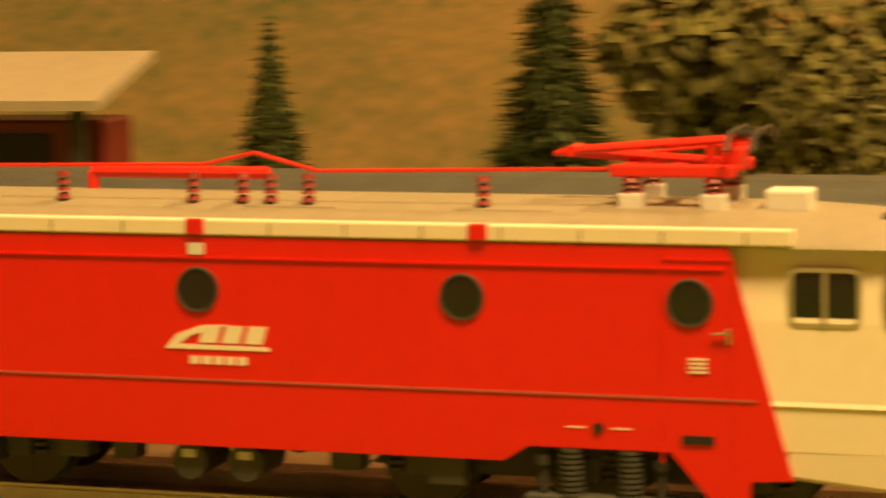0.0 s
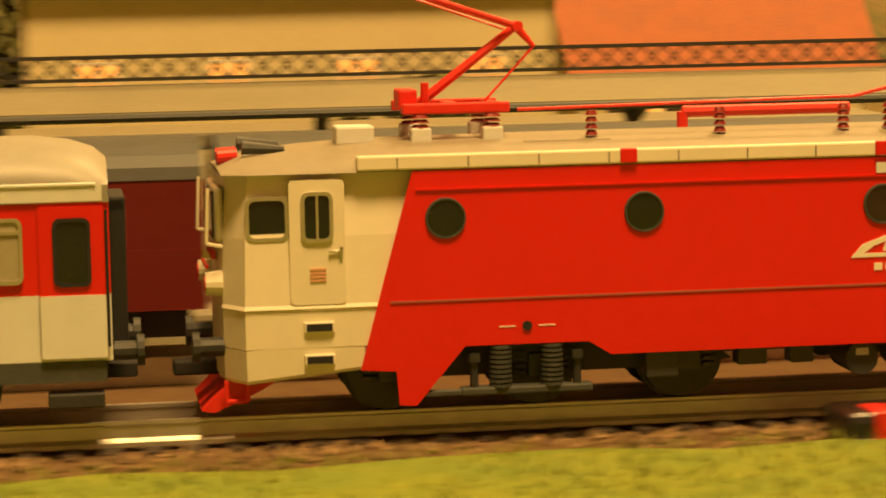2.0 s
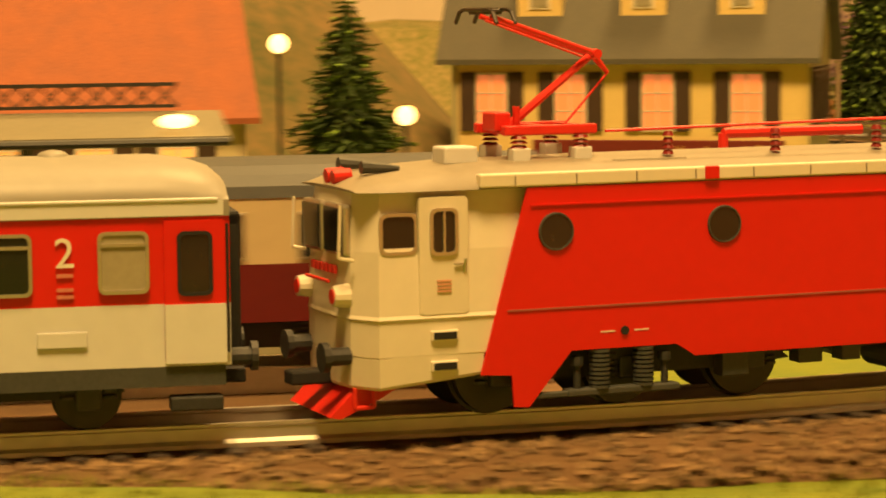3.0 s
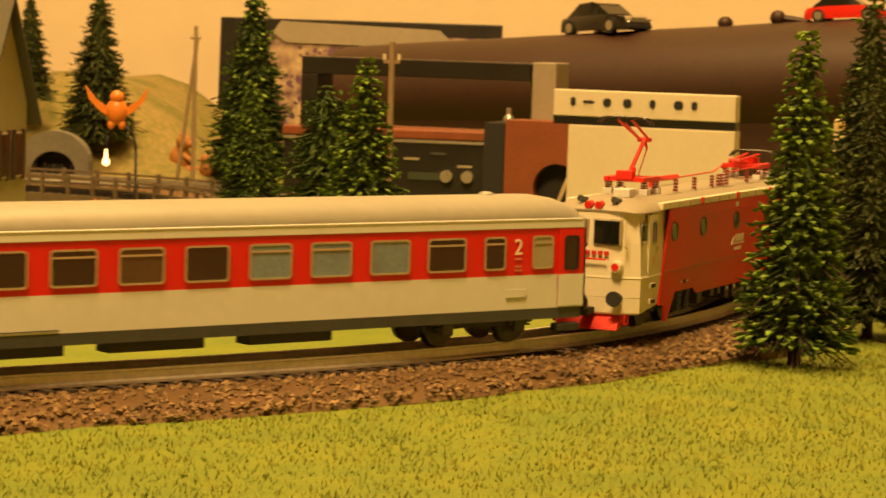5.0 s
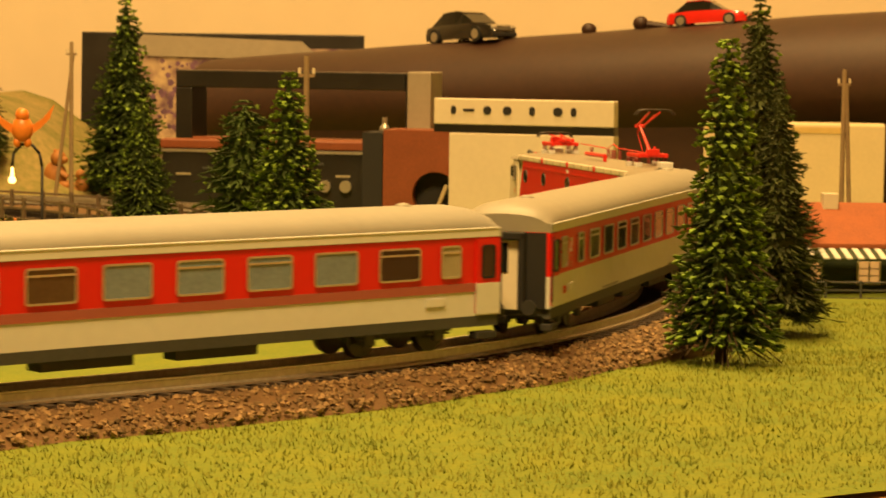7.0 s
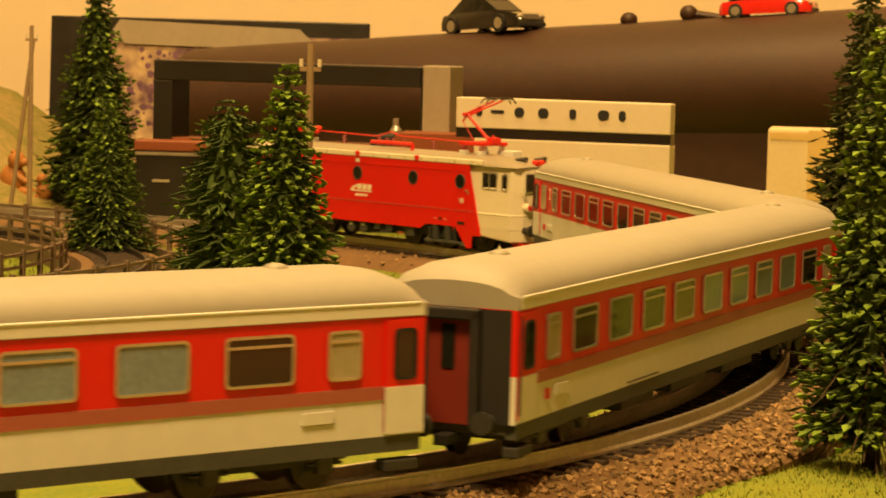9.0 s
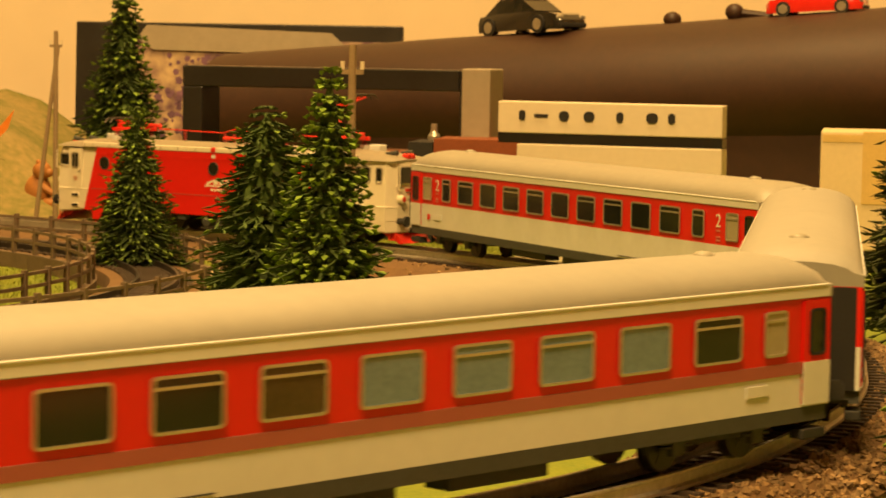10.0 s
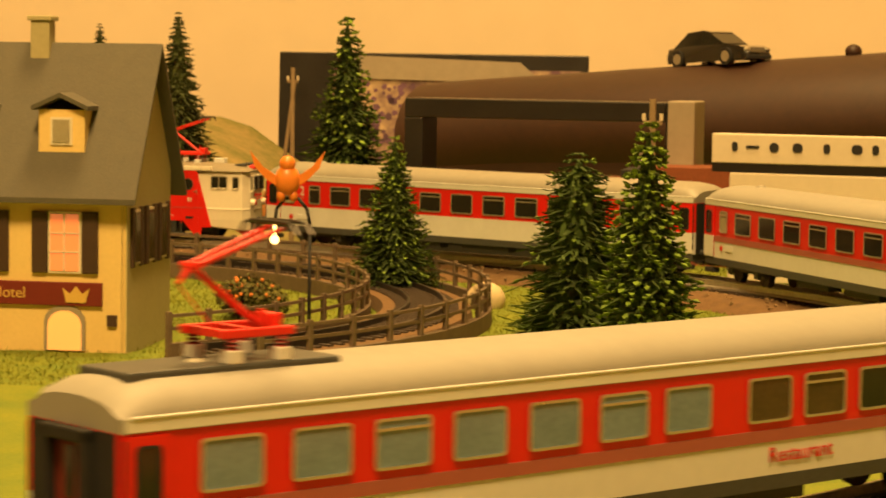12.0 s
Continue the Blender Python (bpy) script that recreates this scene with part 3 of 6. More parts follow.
def pantograph(parent, x, d, raised, z0):
    """Single-arm collector; d: the way its knee points."""
    p = new("pantograph")
    p.parent = parent
    p.empty_display_size = 0.004
    p["label"] = "raised red pantograph" if raised else "folded red pantograph"
    for sx in (-0.006, 0.006):
        for sy in (-0.0065, 0.0065):
            bm = bmesh.new()
            box(bm, x + sx - 0.0017, x + sx + 0.0017, sy - 0.0016, sy + 0.0016, z0, z0 + 0.0028, 0.0003)
            part("pedestal", bm, COACH_WHITE, p)
            ins = bmesh.new()
            for k in range(3):
                rod(ins, (x + sx, sy, z0 + 0.0028 + k * 0.0008), (x + sx, sy, z0 + 0.0033 + k * 0.0008), 0.0016, 0.0011, 10)
            part("insulator", ins, INSUL, p)
    zb = z0 + 0.0056
    base = bmesh.new()
    for sy in (-0.0065, 0.0065):
        box(base, x - 0.009, x + 0.009, sy - 0.0009, sy + 0.0009, zb - 0.0006, zb + 0.0012, 0.0003)
    for sx in (-0.007, 0, 0.007):
        box(base, x + sx - 0.001, x + sx + 0.001, -0.0065, 0.0065, zb - 0.0005, zb + 0.001)
    box(base, x - d * 0.0075 - 0.0016, x - d * 0.0075 + 0.0016, -0.003, 0.003, zb, zb + 0.0034, 0.0004)
    rod(base, (x - d * 0.0045, -0.002, zb + 0.001), (x - d * 0.0045, -0.002, zb + 0.0044), 0.0007)
    part("base_frame", base, RED_PART, p, smooth=False)
    arms = bmesh.new()
    foot = Vector((x - d * 0.005, 0, zb + 0.001))
    knee = Vector((x + d * 0.0115, 0, zb + 0.0135)) if raised else Vector((x + d * 0.016, 0, zb + 0.0026))
    head = Vector((x - d * 0.0095, 0, zb + 0.0205)) if raised else Vector((x - d * 0.010, 0, zb + 0.0046))
    rod(arms, foot, knee, 0.00085, 0.0007)
    for sy in (-0.0016, 0.0016):
        rod(arms, knee + Vector((0, sy, 0)), head + Vector((0, sy * 1.6, 0)), 0.00055, 0.00045)
    rod(arms, knee + Vector((0, -0.0024, 0)), knee + Vector((0, 0.0024, 0)), 0.0009)
    tail = knee + Vector((d * 0.0030, 0, -0.0035 if raised else -0.0006))
    rod(arms, knee, tail, 0.0008, 0.0004)
    part("arm", arms, RED_PART, p)
    thin = bmesh.new()
    rod(thin, tail, (x + d * 0.006, 0, zb + 0.001), 0.00022, n=5)
    rod(thin, knee.lerp(head, 0.1) - Vector((0, 0, 0.0012)), head - Vector((0, 0, 0.0008)), 0.00022, n=5)
    part("control_rod", thin, RED_PART, p)
    bow = bmesh.new()
    for q in (-0.0018, 0.0018):
        pts = [Vector((head.x + q, -0.0095, head.z - 0.0012)), Vector((head.x + q, -0.0078, head.z + 0.0007)), Vector((head.x + q, -0.0055, head.z + 0.0012)),
               Vector((head.x + q, 0.0055, head.z + 0.0012)), Vector((head.x + q, 0.0078, head.z + 0.0007)), Vector((head.x + q, 0.0095, head.z - 0.0012))]
        for a, b in zip(pts, pts[1:]):
            rod(bow, a, b, 0.0004, n=6)
    rod(bow, head + Vector((-0.0018, 0.003, 0.0008)), head + Vector((0.0018, 0.003, 0.0008)), 0.0005)
    rod(bow, head + Vector((-0.0018, -0.003, 0.0008)), head + Vector((0.0018, -0.003, 0.0008)), 0.0005)
    part("contact_strip", bow, WHEEL, p, "dark metal contact bow")


def side_plate(poly, side, y, t=0.0006):
    return prism(bmesh.new(), poly, side * y, side * (y + t))


def window(parent, xc, zc, w, h, side, y, glass, bar=0.0, frame_mat=None, r=0.0012):
    """A framed pane proud of the side wall."""
    fr = bmesh.new()
    outer, inner = rounded(xc - w / 2, xc + w / 2, zc - h / 2, zc + h / 2, r), rounded(xc - w / 2 + 0.0006, xc + w / 2 - 0.0006, zc - h / 2 + 0.0006, zc + h / 2 - 0.0006, r * 0.7)
    ya, yb = side * y, side * (y + 0.0004)
    n = len(outer)
    va, vb, vc = ([fr.verts.new((px, yy, pz)) for px, pz in pts] for pts, yy in ((outer, ya), (outer, yb), (inner, yb)))
    vd = [fr.verts.new((px, ya, pz)) for px, pz in inner]
    for i in range(n):
        j = (i + 1) % n
        fr.faces.new((va[i], va[j], vb[j], vb[i])), fr.faces.new((vb[i], vb[j], vc[j], vc[i])), fr.faces.new((vc[i], vc[j], vd[j], vd[i]))
    if bar:
        box(fr, xc - w / 2 + 0.0005, xc + w / 2 - 0.0005, min(ya, yb), max(ya, yb), bar - 0.0003, bar + 0.0003)
    wnd = part("window", fr, frame_mat or CHROME, parent)
    part("pane", prism(bmesh.new(), inner, side * (y - 0.0002), side * (y + 0.00012)), glass, wnd)


def locomotive():
    loco = thing("electric_locomotive", "red and cream six-axle electric locomotive with red pantographs", "locomotive")
    Y = 0.0166
    # body shell: cab ends rounded in plan
    def outline(z, inset):
        pts = []
        for sx in (1, -1):
            for k in range(7):
                u = -1 + k / 3
                yy = u * (Y - inset) * sx
                edge = abs(u) ** 4
                pts.append((sx * (0.1105 - inset * 0.5 - 0.0040 * edge), yy, z))
        return pts
    bm = bmesh.new()
    sweep(bm, [outline(z, i) for z, i in ((0.0116, 0.0004), (0.0120, 0.0), (0.0180, 0.0), (0.0184, -0.0003), (0.0190, 0.0), (0.0300, 0.0006), (0.0404, 0.0020))])
    part("body", bm, CREAM, loco, "cream painted body shell")
    for end in (-1, 1):
        low = bmesh.new()
        rings = []
        for z, i in ((0.0062, 0.0008), (0.0068, 0.0002), (0.0117, 0.0)):
            o = [p for p in outline(z, i) if p[0] * end > 0]
            o = sorted(o, key=lambda p: p[1])
            x1 = end * 0.0872
            rings.append([(x1, o[0][1], z + 0.0018), *o, (x1, o[-1][1], z + 0.0018)])
        sweep(low, rings)
        part("apron", low, CREAM, loco, "cream apron under the cab")
    roof = bmesh.new()
    prof = [(-Y - 0.0003, 0.0402), (-Y * 0.97, 0.0416), (-Y * 0.80, 0.0432), (-Y * 0.5, 0.0444), (0, 0.0449), (Y * 0.5, 0.0444), (Y * 0.80, 0.0432), (Y * 0.97, 0.0416), (Y + 0.0003, 0.0402)]
    rings = []
    for x, f in ((-0.1098, 0.0), (-0.1055, 0.45), (-0.096, 0.75), (-0.084, 0.95), (-0.06, 1.0), (0.06, 1.0), (0.084, 0.95), (0.096, 0.75), (0.1055, 0.45), (0.1098, 0.0)):
        rings.append([(x, yy * (0.86 + 0.14 * min(1, f * 2)), 0.0402 + (zz - 0.0402) * (0.12 + 0.88 * f)) for yy, zz in prof])
    sweep(roof, rings)
    part("roof", roof, LOCO_ROOF, loco, "beige-grey roof", smooth=True)
    for side in (-1, 1):
        red = [(-0.0790, 0.0402), (0.0790, 0.0402), (0.0880, 0.0080), (0.0822, 0.0076), (0.0818, 0.0020), (0.0790, 0.0018), (0.0708, 0.0113), (0.0502, 0.0113), (0.0465, 0.0090),
               (-0.0465, 0.0090), (-0.0502, 0.0113), (-0.0708, 0.0113), (-0.0790, 0.0018), (-0.0818, 0.0020), (-0.0822, 0.0076), (-0.0880, 0.0080)]
        panel = part("side_panel", side_plate(red, side, Y), RED, loco, "bright red side panel")
        yy = Y + 0.0006
        part("trim_line", bbox(-0.083, 0.083, *sorted((side * yy, side * (yy + 0.0002))), 0.0188, 0.0191), DULL_RED, panel)
        part("trim_line", bbox(-0.0785, 0.0785, *sorted((side * yy, side * (yy + 0.0003))), 0.0370, 0.0373), RED, panel)
        g = bmesh.new()
        box(g, -0.088, 0.088, *sorted((side * (Y - 0.0012), side * (Y + 0.0009))), 0.0404, 0.0428, 0.0003)
        gut = part("gutter_panel", g, CREAM, loco, "cream louvred gutter strip")
        for k in range(15):
            xx = -0.0815 + k * 0.01165
            part("joint", bbox(xx - 0.0001, xx + 0.0001, *sorted((side * (Y + 0.0008), side * (Y + 0.0011))), 0.0407, 0.0424), LOCO_ROOF, gut)
        for xx in (-0.0433, 0.0, 0.0433):
            part("red_marker", bbox(xx - 0.0014, xx + 0.0014, *sorted((side * (Y + 0.0004), side * (Y + 0.0013))), 0.0405, 0.0429, 0.0002), RED, gut, "red painted block")
        for xx in (-0.0737, -0.0407, 0.0, 0.0407, 0.0737):
            port = bmesh.new()
            zc = 0.0324
            for k in range(24):
                a, b = 6.2832 * k / 24, 6.2832 * (k + 1) / 24
                ring = []
                for r_, y_ in ((0.0034, yy), (0.0033, yy + 0.0004), (0.00305, yy + 0.0004), (0.0030, yy)):
                    ring.append((r_, y_))
                for (r1, y1), (r2, y2) in zip(ring, ring[1:]):
                    vs = [port.verts.new((xx + r_ * math.cos(q), side * y_, zc + r_ * math.sin(q))) for r_, y_, q in ((r1, y1, a), (r1, y1, b), (r2, y2, b), (r2, y2, a))]
                    port.faces.new(vs)
            bmesh.ops.remove_doubles(port, verts=port.verts[:], dist=1e-6)
            ph = part("porthole", port, UNDER_LIGHT, panel, "round dark porthole")
            gl = bmesh.new()
            rod(gl, (xx, side * (yy - 0.0001), zc), (xx, side * (yy + 0.0002), zc), 0.0031, n=24)
            part("pane", gl, GLASS_DARK, ph)
        part("vent", bbox(-0.0012, 0.0012, *sorted((side * yy, side * (yy + 0.0004))), 0.0376, 0.0393), COACH_WHITE, panel)
        for xx in (-0.0605, 0.0605):
            hole = bmesh.new()
            rod(hole, (xx, side * (yy - 0.0002), 0.0143), (xx, side * (yy + 0.0003), 0.0143), 0.0008, n=12)
            part("jack_point", hole, BLACK, panel)
            for q in (-0.0033, 0.0033):
                part("small_print", bbox(xx + q - 0.0014, xx + q + 0.0014, *sorted((side * yy, side * (yy + 0.0001))), 0.0142, 0.0144), WHITE_PRINT, panel)
        # emblem: a slanted loop with three plain blocks, and bars below
        ex, ez = 0.003 * -side, 0.0235
        em = bmesh.new()
        loop = [(-0.0085, 0.0), (-0.0065, 0.0022), (-0.0025, 0.0036), (0.0018, 0.0037), (-0.001, 0.0031), (-0.0045, 0.0019), (-0.0062, 0.0007), (0.0078, 0.0006), (0.0082, 0.0)]
        prism(em, [(ex + a * -side, ez + b) for a, b in loop], side * yy, side * (yy + 0.00015))
        for k in range(3):
            a = -0.003 + k * 0.0036
            prism(em, [(ex + q * -side, ez + r_) for q, r_ in ((a, 0.0010), (a + 0.0028, 0.0010), (a + 0.0036, 0.0036), (a + 0.0008, 0.0036))], side * (yy + 0.00002), side * (yy + 0.00017))
        part("emblem", em, WHITE_PRINT, panel, "white loop and block emblem")
        for k in range(5):
            part("number_bar", bbox(ex - 0.0045 + k * 0.0019, ex - 0.0031 + k * 0.0019, *sorted((side * yy, side * (yy + 0.00015))), ez - 0.0022, ez - 0.0010), WHITE_PRINT, panel)
        for end in (-1, 1):
            # cab door and side window, or a sliding window beside a red door
            xd = end * 0.0946
            y0 = Y - 0.0008
            if side * end < 0:
                xr = end * 0.0748
                rim = bmesh.new()
                for x0, x1, z0, z1 in ((-0.0052, -0.0049, 0.0098, 0.0385), (0.0049, 0.0052, 0.0098, 0.0385), (-0.0052, 0.0052, 0.0383, 0.0386)):
                    box(rim, xr + x0, xr + x1, *sorted((side * yy, side * (yy + 0.0002))), z0, z1)
                rdoor = part("engine_room_door", rim, RED, panel, "outline of a red side door")
                hd = bmesh.new()
                rod(hd, (xr + 0.0022 * end, side * (yy + 0.0006), 0.0282), (xr + 0.0044 * end, side * (yy + 0.0006), 0.0284), 0.0002, n=6)
                rod(hd, (xr + 0.0044 * end, side * yy, 0.0268), (xr + 0.0044 * end, side * (yy + 0.0008), 0.0290), 0.0003, n=6)
                part("door_handle", hd, CHROME, rdoor)
                for k in range(4):
                    part("notice_bar", bbox(xr - 0.0013, xr + 0.0013, *sorted((side * yy, side * (yy + 0.0002))), 0.0226 + k * 0.0006, 0.0229 + k * 0.0006), WHITE_PRINT, rdoor)
                part("step_hole", bbox(xr - 0.0023, xr + 0.0023, *sorted((side * yy, side * (yy + 0.0003))), 0.0126, 0.0138), BLACK, rdoor)
                window(loco, end * 0.0922, 0.0334, 0.0100, 0.0082, side, Y - 0.0008, GLASS_DARK, r=0.0012)
                part("mullion", bbox(end * 0.0922 - 0.0003, end * 0.0922 + 0.0003, *sorted((side * (Y - 0.0006), side * (Y - 0.0001))), 0.0298, 0.0371), CHROME, loco)
                window(loco, end * 0.1022, 0.0332, 0.0040, 0.0080, side, Y - 0.0008, GLASS_DARK, r=0.0012)
                continue
            door = part("cab_door", side_plate(rounded(xd - 0.0045, xd + 0.0045, 0.0190, 0.0392, 0.0008), side, y0, 0.0010), CREAM, loco, "cream cab door")
            window(door, xd, 0.0332, 0.0052, 0.0082, side, y0 + 0.0010, GLASS_DARK)
            part("mullion", bbox(xd - 0.0002, xd + 0.0002, *sorted((side * (y0 + 0.0010), side * (y0 + 0.0015))), 0.0295, 0.0369), CHROME, door)
            hd = bmesh.new()
            rod(hd, (xd - 0.0036 * end, side * (y0 + 0.0013), 0.0276), (xd - 0.0018 * end, side * (y0 + 0.0014), 0.0276), 0.0002, n=6)
            rod(hd, (xd - 0.0038 * end, side * (y0 + 0.001), 0.0262), (xd - 0.0038 * end, side * (y0 + 0.0016), 0.0284), 0.0003, n=6)
            part("door_handle", hd, CHROME, door)
            for k in range(4):
                part("notice_bar", bbox(xd - 0.0013, xd + 0.0013, *sorted((side * (y0 + 0.0010), side * (y0 + 0.0012))), 0.0228 + k * 0.0006, 0.0231 + k * 0.0006), FAINT_PRINT, door)
            window(loco, end * 0.1026, 0.0330, 0.0070, 0.0072, side, Y - 0.0008, GLASS_DARK, r=0.0014)
            for zz in (0.0100, 0.0153):
                st = part("step_hole", bbox(xd - 0.0025, xd + 0.0025, *sorted((side * (Y - 0.0006), side * (Y + 0.0005))), zz - 0.0009, zz + 0.0009, 0.0002), CREAM, loco)
                part("hollow", bbox(xd - 0.0021, xd + 0.0021, *sorted((side * (Y + 0.0004), side * (Y + 0.0007))), zz - 0.0006, zz + 0.0006), BLACK, st)
        # springs and gear between the wheels
    for end in (-1, 1):
        nose = end * 0.1106
        for sy in (-0.0058, 0.0058):
            fr = bmesh.new()
            box(fr, *sorted((nose - end * 0.0014, nose + end * 0.0002)), sy - 0.0050, sy + 0.0050, 0.0290, 0.0380, 0.0006)
            w = part("windscreen", fr, CHROME, loco)
            part("pane", bbox(*sorted((nose - end * 0.001, nose + end * 0.0005)), sy - 0.0043, sy + 0.0043, 0.0297, 0.0373), GLASS_DARK, w)
        rail_ = bmesh.new()
        for sy in (-0.0125, 0.0125):
            rod(rail_, (nose - end * 0.001, sy, 0.0285), (nose + end * 0.0016, sy, 0.0290), 0.0003, n=6)
            rod(rail_, (nose + end * 0.0016, sy, 0.0290), (nose + end * 0.0012, sy, 0.0380), 0.0003, n=6)
        part("mirror_bracket", rail_, CREAM, loco)
        hl = bmesh.new()
        for sy in (-0.0095, 0.0095):
            rod(hl, (nose - end * 0.001, sy, 0.0222), (nose + end * 0.0018, sy, 0.0222), 0.0022, 0.0018, 14)
        part("headlight", hl, CREAM, loco, "round cream headlight housing")
        lens = bmesh.new()
        for sy in (-0.0095, 0.0095):
            rod(lens, (nose + end * 0.0017, sy, 0.0222), (nose + end * 0.0020, sy, 0.0222), 0.0013, n=12)
        part("lens", lens, RED_PART, loco, "red tail lens")
        for k in range(6):
            part("number_bar", bbox(*sorted((nose - end * 0.0002, nose + end * 0.0004)), -0.0065 + k * 0.0022, -0.0050 + k * 0.0022, 0.0258, 0.0272), RED_PRINT, loco)
        hr = bmesh.new()
        rod(hr, (nose + end * 0.0012, -0.006, 0.0245), (nose + end * 0.0012, 0.006, 0.0245), 0.0003, n=6)
        part("hand_rail", hr, RED_PART, loco)
        top = bmesh.new()
        for sy in (-0.0018, 0.0018):
            rod(top, (nose - end * 0.0045, sy, 0.0424), (nose - end * 0.0012, sy, 0.0422), 0.0013, 0.0013, 12)
        part("roof_light", top, RED_PART, loco, "red twin roof lamp")
        horn = bmesh.new()
        rod(horn, (nose - end * 0.012, 0.006, 0.0436), (nose - end * 0.005, 0.006, 0.0440), 0.0005, 0.0012)
        rod(horn, (nose - end * 0.012, -0.006, 0.0436), (nose - end * 0.005, -0.006, 0.0440), 0.0005, 0.0012)
        part("horn", horn, UNDER_LIGHT, loco)
        plow = bmesh.new()
        prism(plow, [(nose - end * 0.010, 0.0062), (nose - end * 0.002, 0.0062), (nose + end * 0.003, 0.0014), (nose + end * 0.001, 0.0010), (nose - end * 0.006, 0.0040)], -0.011, 0.011)
        for sy in (-0.0125, 0.0125):
            for q in (0.0, 0.0035):
                rod(plow, (nose - end * (0.001 + q), sy, 0.0065), (nose - end * (0.001 + q), sy, 0.0030), 0.0004, n=6)
            rod(plow, (nose - end * 0.001, sy, 0.0030), (nose - end * 0.0045, sy, 0.0030), 0.0004, n=6)
        part("snow_plough", plow, RED_PART, loco, "bright red rail guard")
        buffers(loco, nose - end * 0.001, end)
        part("coupler", bbox(*sorted((nose - end * 0.004, nose + end * 0.007)), -0.0022, 0.0022, 0.0060, 0.0085, 0.0004), BLACK, loco)
    part("underframe", bbox(-0.100, 0.100, -0.0130, 0.0130, 0.0080, 0.0110), UNDER, loco)
    for side in (-1, 1):
        for end in (-1, 1):
            for k, q in enumerate((0.0562, 0.0648)):
                sp = bmesh.new()
                for j in range(9):
                    rod(sp, (end * q, side * 0.0158, 0.0042 + j * 0.0008), (end * q, side * 0.0158, 0.0047 + j * 0.0008), 0.0019, n=12)
                part("coil_spring", sp, UNDER_LIGHT, loco, "grey secondary coil spring")
            for q in (0.0520, 0.0692):
                dm = bmesh.new()
                rod(dm, (end * q, side * 0.0158, 0.0042), (end * q, side * 0.0158, 0.0102), 0.0007, n=8)
                rod(dm, (end * q, side * 0.0158, 0.0085), (end * q, side * 0.0158, 0.0100), 0.0012, n=8)
                part("damper", dm, UNDER, loco)
            sb = bmesh.new()
            box(sb, *sorted((end * 0.0495, end * 0.0715)), *sorted((side * 0.0142, side * 0.0172)), 0.0030, 0.0043, 0.0003)
            rod(sb, (end * 0.0715, side * 0.0165, 0.0036), (end * 0.0785, side * 0.0165, 0.0036), 0.0006, n=6)
            part("spring_beam", sb, UNDER_LIGHT, loco)
        for xx, w, zz in ((-0.0375, 0.0055, 0.0045), (-0.022, 0.005, 0.006), (-0.0135, 0.004, 0.006), (0.0375, 0.0055, 0.0045), (0.022, 0.005, 0.006)):
            part("equipment_box", bbox(xx - w / 2, xx + w / 2, *sorted((side * 0.0118, side * 0.0158)), zz, 0.0098, 0.0003), UNDER_LIGHT, loco)
        for xx in (-0.003, 0.006):
            tk = bmesh.new()
            rod(tk, (xx, side * 0.006, 0.0062), (xx, side * 0.0155, 0.0062), 0.0028, n=16)
            part("air_tank", tk, UNDER_LIGHT, loco)
            part("tank_label", bbox(xx - 0.0011, xx + 0.0011, *sorted((side * 0.0154, side * 0.0157)), 0.0068, 0.0080), COACH_WHITE, loco)
    ax = []
    for end in (-1, 1):
        ax += bogie(loco, end * 0.0575, (-0.025, 0.0, 0.025), 0.0070)
    # roof gear
    ztop = 0.0447
    pantograph(loco, -0.0700, 1, True, ztop - 0.0010)
    pantograph(loco, 0.0690, -1, False, ztop - 0.0010)
    bus = bmesh.new()
    y = -0.0085
    rod(bus, (-0.060, y, 0.0492), (-0.002, y, 0.0500), 0.00028, n=6)
    rod(bus, (0.016, y, 0.0492), (0.060, y, 0.0500), 0.00028, n=6)
    rod(bus, (-0.002, y, 0.0500), (0.006, y, 0.0518), 0.0003, n=6)
    rod(bus, (0.006, y, 0.0518), (0.016, y, 0.0492), 0.0003, n=6)
    part("roof_cable", bus, RED_PART, loco, "red roof conductor")
    for xx in (-0.0475, -0.0255, -0.004, 0.004, 0.0085, 0.0145, 0.0415):
        ins = bmesh.new()
        for k in range(5):
            rod(ins, (xx, y, 0.0436 + k * 0.0011), (xx, y, 0.0444 + k * 0.0011), 0.0011, 0.0007, 10)
        part("roof_insulator", ins, INSUL, loco, "dark red ribbed insulator")
    for xx, w in ((-0.086, 0.004), (0.086, 0.004)):
        part("resistor_box", bbox(xx - w, xx + w * 0.6, -0.006, 0.000, 0.0438, 0.0470, 0.0004), COACH_WHITE, loco, "white ribbed roof box")
    for xx in (-0.0520, 0.0120, 0.0450):
        part("roof_hatch", bbox(xx - 0.0075, xx + 0.0075, -0.0105, 0.009, 0.0430, 0.0442, 0.0004), LOCO_ROOF, loco)
    duct = bmesh.new()
    rod(duct, (-0.028, 0.0070, 0.0440), (-0.028, 0.0070, 0.0472), 0.0010)
    rod(duct, (-0.028, 0.0070, 0.0472), (0.002, 0.0070, 0.0472), 0.0010)
    part("roof_pipe", duct, RED_PART, loco)
    return loco, ax


NARROW = {"first": (-0.1285, -0.1050, 0.1090, 0.1285), "seat": (-0.1245, 0.1245)}
BIG = {"first": tuple(-0.0845 + 0.0218 * k for k in range(9)), "seat": tuple(-0.1030 + 0.02575 * k for k in range(9))}
DINER = (-0.121, -0.099, -0.078, -0.057, -0.0355, -0.0145, 0.006, 0.0335, 0.053, 0.073, 0.1035, 0.1215)


